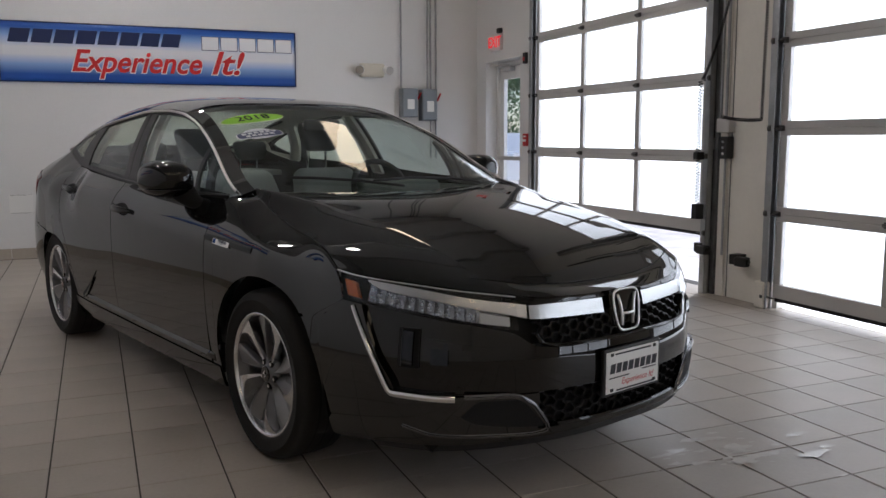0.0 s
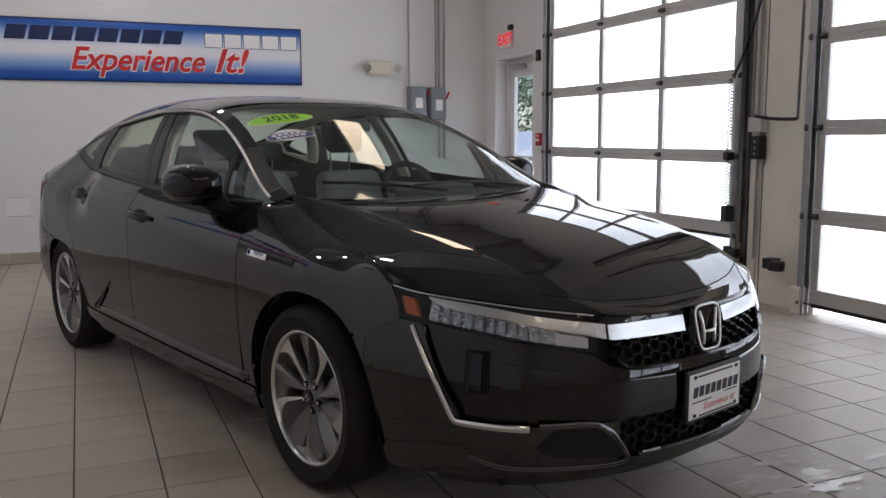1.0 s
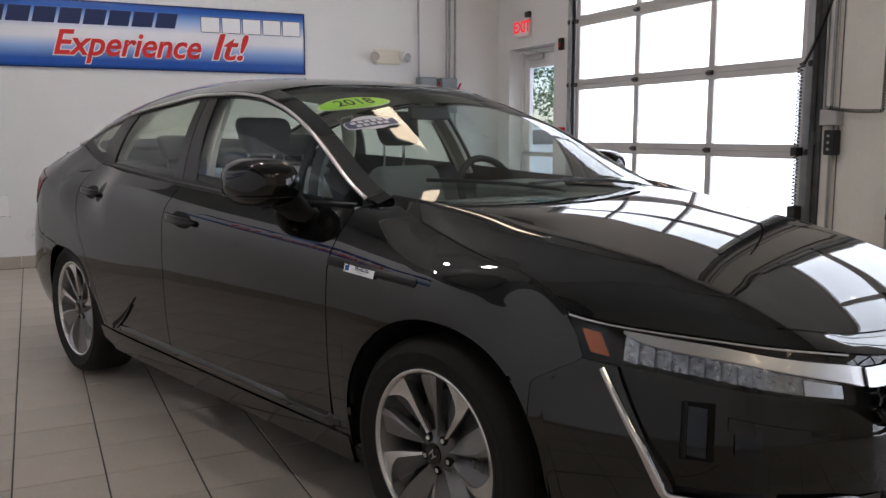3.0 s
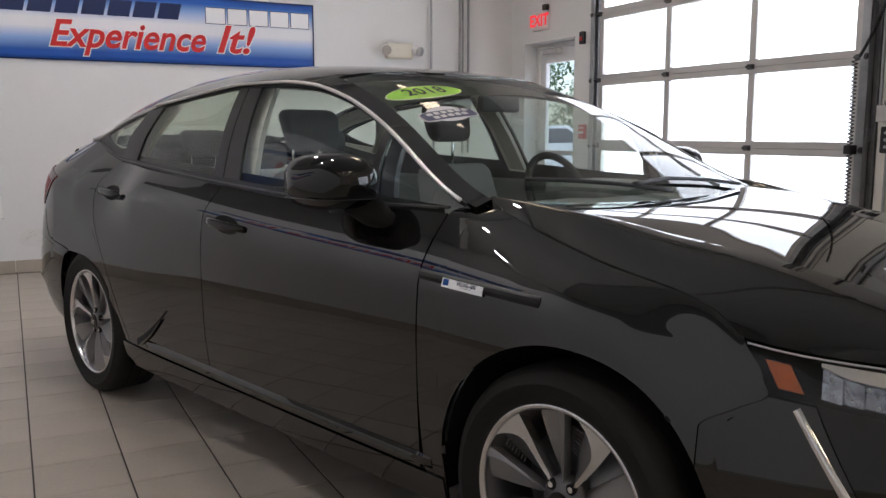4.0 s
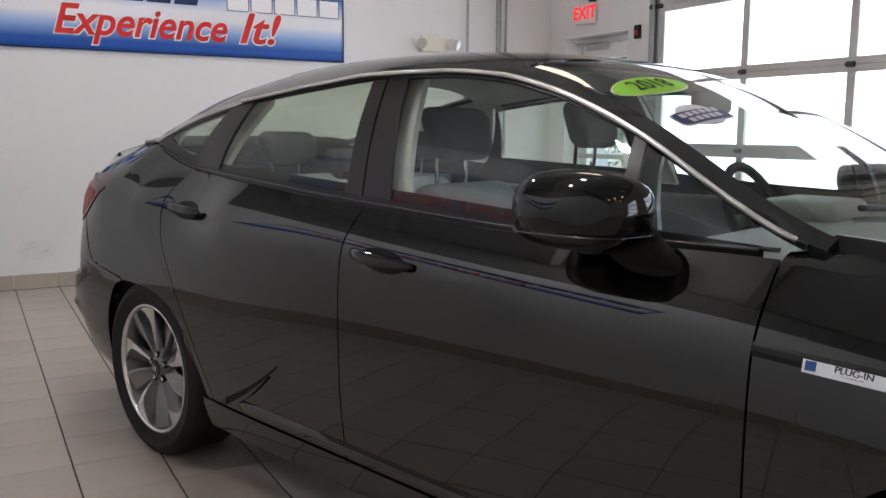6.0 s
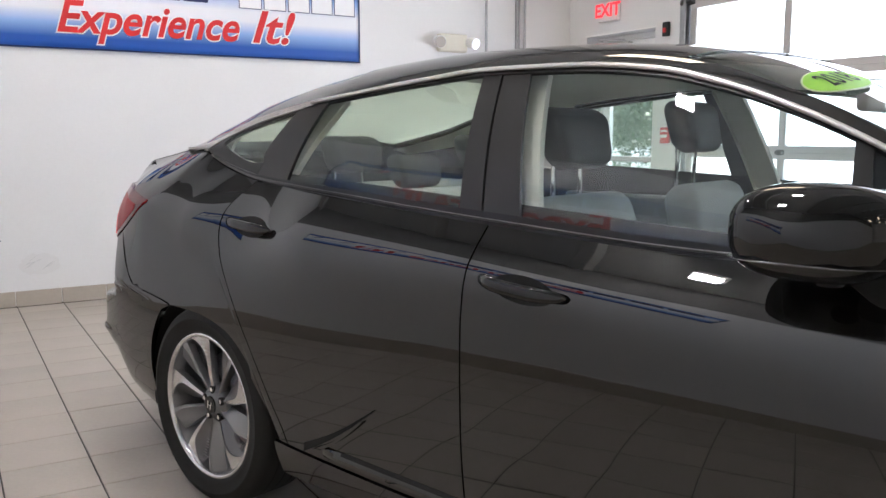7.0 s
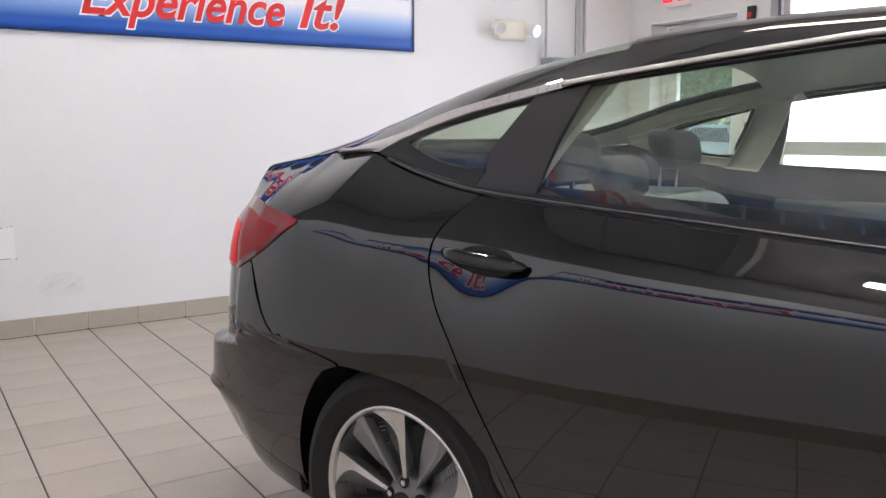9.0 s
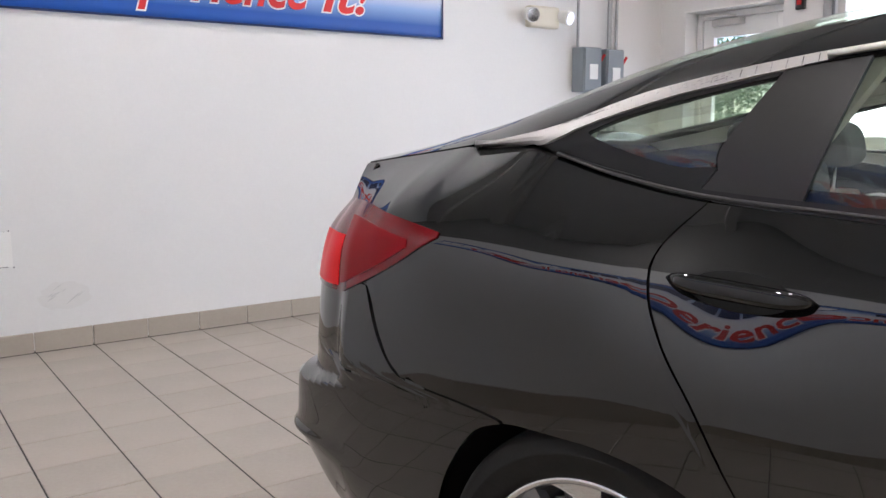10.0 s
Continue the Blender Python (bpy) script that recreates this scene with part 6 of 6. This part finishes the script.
def mirror(sd):
    th = None
    rings = []
    for t in U(0, 1, 15):
        y = 0.835 + 0.215 * t
        g = (1 - abs(2 * t - 0.92) ** 3.2) ** 0.5 if abs(2 * t - 0.92) < 1 else 0.02
        g = max(g, 0.05)
        rings.append(oval((-0.798 - 0.035 * t, sd * y, 1.060 + 0.008 * math.sin(3 * t)), 0.136 * g, 0.082 * g, 2.7))
    if sd > 0:
        rings = [r[::-1] for r in rings]
    th = loft("mirror", rings, M_PIANO, car, "gloss black door mirror")
    foot = [oval((-0.735, sd * 0.885, 1.01), 0.055, 0.05, 2.6, 20, (1, 0, 0), (0, 0.8, 0.6)), oval((-0.70, sd * 0.855, 0.965), 0.06, 0.035, 2.6, 20, (1, 0, 0), (0, 0.8, 0.6)), oval((-0.68, sd * 0.82, 0.945), 0.07, 0.03, 2.6, 20, (1, 0, 0), (0, 0.8, 0.6))]
    loft("foot", foot, M_CAVITY, th)
    loft("glass", [oval((-0.895, sd * 0.94, 1.062), 0.060, 0.044, 2.8, 24, (0, 1, 0)), oval((-0.899, sd * 0.94, 1.062), 0.058, 0.042, 2.8, 24, (0, 1, 0))], M_CHROME, th)
    strip = [oval((-0.798 - 0.035 * t, sd * (0.835 + 0.215 * t), 1.022), 0.1365 * max(0.05, (1 - abs(2 * t - 0.92) ** 3.2)) ** 0.5 if abs(2 * t - 0.92) < 1 else 0.01, 0.0025, 2.4, 24) for t in U(0.04, 0.92, 12)]
    loft("seam", strip, M_EDGE, th)
    low = [oval((-0.80, sd * 0.92, 0.996), 0.028, 0.03, 2.4, 18, (1, 0, 0), (0, 1, 0)), oval((-0.80, sd * 0.92, 0.978), 0.020, 0.022, 2.4, 18, (1, 0, 0), (0, 1, 0))]
    loft("camera_pod", low, M_BLACK, th)
    return th


mirror(-1)
mirror(1)


def handle(s0, s1, z0, z1, m):
    """A pull handle over a shallow scoop."""
    n = 22
    rings = []
    for t in U(0, 1, n):
        s, z = s0 + (s1 - s0) * t, z0 + (z1 - z0) * t
        g = max((1 - abs(2 * t - 1) ** 4) ** 0.5, 0.08)
        lift = 0.030 * (1 - abs(2 * t - 1) ** 2.5)
        c = skin(s, z, 0.006 + lift)
        c2 = [c[0], c[1] * (-1 if m else 1), c[2]]
        rings.append(oval(c2, 0.012 * g, 0.0165 * g, 2.6, 16, (0, 1, 0), (0, 0.12, 1)))
    if m:
        rings = [r[::-1] for r in rings]
    h = loft("door_handle", rings, M_PIANO, car, "gloss black pull handle")
    q, w = U(-1, 1, 16)[:, None], U(-1, 1, 10)[None, :]
    ext = np.sqrt(np.clip(1 - (q * 0.995) ** 2, 0.0, 1))
    ss = (s0 + s1) / 2 + q * 0.085 + 0 * w
    zz = (z0 + z1) / 2 + (z1 - z0) / (s1 - s0) * q * 0.085 + w * ext * 0.030 - 0.006
    panel("scoop", skin(ss, zz, 0.0012), M_CAVITY, h, thick=0, mirrored=m)


for m in (False, True):
    handle(-1.555, -1.312, 0.908, 0.888, m)
    handle(-2.635, -2.392, 0.960, 0.946, m)

# crease line, fender strip and badge
for m in (False, True):
    n = U(0, 1, 60)
    g = np.stack([skin(-0.452 + 0.40 * n, crease(-0.452 + 0.40 * n) + d, o) for d, o in ((-0.024, 0.001), (-0.014, 0.005), (-0.004, 0.005), (0.002, 0.001))], 1)
    panel("fender_strip", g, M_TRIM, car, thick=0.006, mirrored=m)
    n = U(0, 1, 12)
    g = np.stack([skin(-0.360 + 0.140 * n, crease(-0.36 + 0.14 * n) - 0.028 + 0.022 * v, 0.0075) for v in U(0, 1, 5)], 1)
    badge = panel("badge", g, M_CHROME, car, "silver fender badge lettered plug-in hybrid", thick=0.004, mirrored=m)
    n = U(0, 1, 6)
    g = np.stack([skin(-0.355 + 0.018 * n, crease(-0.36) - 0.024 + 0.016 * v, 0.0085) for v in U(0, 1, 4)], 1)
    panel("badge_square", g, M_BADGEBLUE, badge, thick=0.002, mirrored=m)
    if not m:
        c = skin(-0.278, 0.8245, 0.0085)
        slope = math.degrees(math.atan2(float(crease(-0.22) - crease(-0.36)), 0.14))
        at = Matrix.Translation(c) @ pose(0, 0, 0, 84, 0, 2) @ pose(0, 0, 0, 0, 0, slope)
        writing("letters", "PLUG-IN", 0.0165, M_BADGEINK, at @ Matrix.Translation((0.002, 0.0045, 0)), badge, 0.0002)
        writing("letters", "HYBRID", 0.0105, M_BADGEINK, at @ Matrix.Translation((0.002, -0.008, 0)), badge, 0.0002)

# slot at the foot of the rear door and the sill moulding that runs from it
for m in (False, True):
    for name, a, b, w, mat, o, tp in (("door_slot", (-2.215, 0.335), (-1.90, 0.517), 0.030, M_CAVITY, 0.003, (1.0, 0.15)), ("slot_blade", (-2.165, 0.338), (-1.945, 0.475), 0.014, M_PAINT, 0.009, (1.0, 0.4))):
        n, k = U(0, 1, 24)[:, None], U(-0.5, 0.5, 6)[None, :]
        wid = w * (tp[0] + (tp[1] - tp[0]) * n)
        bow = 0.012 * np.sin(np.pi * n)
        ss = a[0] + (b[0] - a[0]) * n + 0.3 * wid * k
        zz = a[1] + (b[1] - a[1]) * n - wid * k * -1.0 - bow
        g = skin(ss, zz, o + 0 * ss)
        panel(name, g, mat, car, thick=0.008, mirrored=m)
    n = U(-2.13, -0.42, 60)
    prof = [(0.030, 0.000), (0.022, 0.010), (0.012, 0.014), (0.000, 0.012), (-0.008, 0.000)]
    g = np.stack([skin(n, SILL_TOP(n) + 0.020 + d, o * np.clip((n + 2.14) / 0.05, 0, 1) * np.clip((-0.415 - n) / 0.04, 0, 1)) for d, o in prof[::-1]], 1)
    panel("sill_moulding", g, M_PAINT, car, thick=0.006, mirrored=m)

# fuel and hood gap shadow lines are the gaps between panels; dark filler behind them
for m in (False, True):
    panel("inner_shell", skin(U(S_TAIL, -2.40, 60)[:, None], 0.675 + 0.36 * U(0, 1, 12)[None, :] + 0 * U(0, 1, 60)[:, None], -0.03), M_CAVITY, car, thick=0, mirrored=m)
    s = U(-2.36, -0.40, 60)[:, None]
    lo, hi = 0.24 + 0 * s, belt_z(s) - 0.03
    panel("inner_shell", skin(s + 0 * U(0, 1, 12)[None, :], lo + (hi - lo) * U(0, 1, 12)[None, :], -0.035), M_CAVITY, car, thick=0, mirrored=m)


# painted flanges just behind the seams
for m in (False, True):
    for s0, s1, z0, z1 in ((-3.44, -2.93, 0.655, 0.90),):
        ss, zz = U(s0, s1, 30)[:, None], U(z0, z1, 20)[None, :]
        zz = np.maximum(zz, np.where((ss > -3.12) & (ss < -2.376), rear_arch_top(ss) + 0.004, 0.3))
        panel("seam_flange", skin(ss + 0 * zz, zz, -0.005), M_PAINT, car, thick=0, mirrored=m)
    panel("belt_filler", side_glass(U(-3.0, -0.5, 60)[:, None], U(-0.38, 0.10, 7)[None, :], -0.018), M_CAVITY, car, thick=0, mirrored=m)


# ---- windscreen stickers, wipers, inside mirror ----
def sticker_point(x, y, out=0.004):
    return canopy(np.array(x), np.array(y) / rail_h(np.array(x)), out)


def sticker(name, cx, cy, a, b, tilt, material, parent, out, power=2.0, label=""):
    """A flat oval lying on the windscreen; a runs across the car and b up the glass."""
    vs = [tuple(sticker_point(cx, cy, out))]
    n = 44
    for r in (0.5, 1.0):
        for k in range(n):
            t = 2 * math.pi * k / n
            u, v = math.copysign(abs(math.cos(t)) ** (2 / power), math.cos(t)) * a * r, math.copysign(abs(math.sin(t)) ** (2 / power), math.sin(t)) * b * r
            dy, dx = u * math.cos(tilt) - v * math.sin(tilt), -(u * math.sin(tilt) + v * math.cos(tilt)) * 0.85
            vs.append(tuple(sticker_point(cx + dx, cy + dy, out)))
    fs = [(0, 1 + k, 1 + (k + 1) % n) for k in range(n)] + [(1 + k, 1 + n + k, 1 + n + (k + 1) % n, 1 + (k + 1) % n) for k in range(n)]
    return mesh_object(name, vs, fs, material, parent, label)


M_GREENST = surface("lime green vinyl", (0.33, 0.72, 0.03), 0.4)
M_PALEGREEN = surface("pale vinyl edge", (0.75, 0.85, 0.6), 0.4)
M_INK = surface("black ink", (0.02, 0.025, 0.02), 0.5)
M_STWHITE = surface("white sticker", (0.72, 0.72, 0.76), 0.4, vary=0.05)
M_STBLUE = surface("navy sticker ink", (0.04, 0.05, 0.14), 0.4)
yr = sticker("year_sticker", -0.965, -0.42, 0.170, 0.062, 0.0, M_PALEGREEN, car, 0.003, 2.0, "lime green oval windscreen sticker with the year")
sticker("oval", -0.965, -0.42, 0.164, 0.057, 0.0, M_GREENST, yr, 0.0045)
year = writing("letters", "2018", 0.088, M_INK, Matrix.Identity(4), yr, 0.0003, bold=0.001, space=1.05)
for v in year.data.vertices:
    v.co = Vector(sticker_point(-0.965 - 0.85 * v.co.y, -0.42 + v.co.x, 0.0065))
us = sticker("used_sticker", -0.795, -0.470, 0.118, 0.036, -0.05, M_STWHITE, car, 0.003, 5.0, "white and navy dealer sticker on the windscreen")
sticker("oval", -0.80, -0.470, 0.085, 0.058, -0.05, M_STWHITE, us, 0.0035)
sticker("panel", -0.795, -0.470, 0.112, 0.031, -0.05, M_STBLUE, us, 0.0045, 5.0)
for k, yy in enumerate((0.012, -0.014)):
    for j in range(6 - k):
        w = 0.012
        x = -0.088 + j * 0.031 + 0.012 * k
        b = box((x, yy - 0.008, 0.0), (x + 0.022, yy + 0.010, 0.0006))
        for v in b.verts:
            v.co = Vector(sticker_point(-0.795 - 0.85 * v.co.y, -0.470 + v.co.x, 0.006 + v.co.z))
        part("bar", b, M_STWHITE, us)


def wiper(pts, parent):
    p = [tuple(canopy(np.array(x), np.array(w), 0.012)) for x, w in pts]
    fine = []
    for i in range(len(p) - 1):
        for t in U(0, 1, 8)[:-1]:
            fine.append(tuple(Vector(p[i]).lerp(Vector(p[i + 1]), t)))
    fine.append(p[-1])
    return tube("wiper", fine, 0.007, M_BLACK, parent, 6)


wiper([(-0.27, 0.62), (-0.30, 0.40), (-0.315, 0.10), (-0.30, -0.20)], car)
wiper([(-0.25, -0.02), (-0.31, -0.30), (-0.36, -0.55), (-0.40, -0.72)], car)
part("inside_mirror", box((-1.02, -0.11, 1.285), (-0.99, 0.11, 1.345), 0.015, 3), M_BLACK, car, smooth=True)

# ---- cabin ----
part("cabin_floor", box((-2.9, -0.70, 0.28), (-0.2, 0.70, 0.34), 0.01), M_DASH, car)
for sg in (-1, 1):
    part("door_lining", box((-2.45, sg * 0.735, 0.35), (-0.5, sg * 0.775, 0.985), 0.015, 2), M_DASH, car)
    part("armrest", box((-1.5, sg * 0.66, 0.70), (-0.95, sg * 0.736, 0.76), 0.02, 2), M_DASH, car)


def seat(x, y, wide, back_x, top, parent=car, lean=0.30, name="seat"):
    """A car seat: cushion, leaned backrest with bolsters, headrest on two posts."""
    th = part(name, box((x - 0.02, y - wide / 2, 0.40), (x + 0.50, y + wide / 2, 0.56), 0.06, 4), M_SEATGREY, parent, "grey cloth car seat with a dark headrest", smooth=True)
    b = box((-0.065, -wide / 2, 0.0), (0.065, wide / 2, top - 0.54), 0.055, 4)
    for v in b.verts:
        k = (v.co.z / (top - 0.54))
        v.co.y *= 1 - 0.22 * max(k - 0.55, 0) / 0.45
        v.co.x += 0.03 * abs(v.co.y / (wide / 2)) ** 2
    bmesh.ops.transform(b, matrix=Matrix.Translation((back_x + lean * (top - 0.54), y, 0.52)) @ Matrix.Rotation(-math.atan(lean), 4, "Y"), verts=b.verts)
    part("backrest", b, M_SEATGREY, th, smooth=True)
    return th


def headrest(x, y, top, wide, tall, parent):
    b = box((-0.055, -wide / 2, -tall), (0.05, wide / 2, 0.0), 0.045, 4)
    for v in b.verts:
        v.co.x += 0.03 * abs(v.co.y / (wide / 2)) ** 2 - 0.25 * (v.co.z + tall / 2)
        v.co.y *= 0.80 + 0.20 * (v.co.z + tall) / tall
    bmesh.ops.transform(b, matrix=Matrix.Translation((x, y, top)), verts=b.verts)
    h = part("headrest", b, M_SEAT, parent, smooth=True)
    for sg in (-1, 1):
        part("post", rod((x - 0.01, y + sg * 0.065, top - tall - 0.12), (x - 0.005, y + sg * 0.065, top - tall + 0.02), 0.007, 10), M_CHROME, h)


for sg, hx, hy, ht, hh in ((-1, -1.655, -0.42, 1.30, 0.165), (1, -1.70, 0.385, 1.342, 0.175)):
    s = seat(-1.53, sg * 0.39, 0.50, -1.67, 1.10, lean=0.28)
    headrest(hx, hy, ht, 0.27, hh, s)
bench = seat(-2.42, 0.0, 1.26, -2.62, 1.06, lean=0.32, name="rear_seat")
for hx, hy, ht in ((-2.655, -0.34, 1.222), (-2.69, 0.02, 1.15), (-2.69, 0.41, 1.228)):
    headrest(hx, hy, ht, 0.26, 0.13, bench)
part("parcel_shelf", box((-3.15, -0.66, 0.98), (-2.66, 0.66, 1.02), 0.01), M_DASH, car)
dash = box((-0.92, -0.74, 0.62), (-0.30, 0.74, 0.965), 0.09, 5)
for v in dash.verts:
    v.co.z += -0.01 + 0.02 * (v.co.x + 0.92) / 0.62
part("dashboard", dash, M_DASH, car, smooth=True)
part("instrument_hood", box((-0.99, 0.24, 0.93), (-0.72, 0.60, 1.02), 0.04, 4), M_DASH, car, smooth=True)
sw = Matrix.Translation((-1.02, 0.40, 0.945)) @ pose(0, 0, 0, 0, 66, 0)
ring = [tuple(sw @ Vector((0.185 * math.cos(a), 0.185 * math.sin(a), 0))) for a in np.linspace(0, 2 * math.pi, 48, endpoint=False)]
wheel_ring = tube("steering_wheel", ring, 0.016, M_SEAT, car, 10, True)
hubm = box((-0.07, -0.08, -0.03), (0.07, 0.08, 0.02), 0.03, 3)
add_box(hubm, (-0.02, -0.175, -0.012), (0.03, 0.175, 0.006), 0.005)
bmesh.ops.transform(hubm, matrix=sw, verts=hubm.verts)
part("hub", hubm, M_DASH, wheel_ring)
console = box((-1.6, -0.12, 0.34), (-0.75, 0.12, 0.66), 0.03, 3)
part("console", console, M_DASH, car)
liner = canopy_patch(lambda w: -2.44 + 0 * w, lambda w: HEADER(w) - 0.01, lambda x: -0.93 + 0 * x, lambda x: 0.93 + 0 * x, 24, 24, -0.035)
panel("headliner", liner, M_LINER, car, thick=0)
for sg in (False, True):
    for name, x0, x1, mat in (("b_pillar_lining", -1.61, -1.505, M_LINER), ("c_pillar_lining", -2.62, -2.50, M_LINER), ("a_pillar_lining", -0.80, -0.74, M_TRIM)):
        q = U(0, 1, 8)[:, None]
        v = U(0.0, 0.97, 10)[None, :]
        lean = 0.15 if name[0] == "c" else (-0.05 if name[0] == "a" else -0.105)
        panel(name, side_glass(x0 + (x1 - x0) * q + lean * v, v, -0.05), mat, car, thick=0.02, mirrored=sg)
    for x0, x1, v0, v1 in ((-2.98, -2.88, 0.0, 0.9), (-2.88, -2.52, 0.90, 0.99), (-2.88, -2.60, 0.0, 0.16)):
        panel("quarter_lining", side_glass(U(x0, x1, 8)[:, None], U(v0, v1, 6)[None, :], -0.045), M_LINER, car, thick=0.01, mirrored=sg)
    inner = canopy_patch(lambda w: TAILG(w), lambda w: HATCH(w), lambda x: -0.99 + 0 * x, lambda x: -PIL(x) + 0.01, 30, 6, -0.03)
    panel("roof_side_lining", inner, M_LINER, car, thick=0, mirrored=sg)
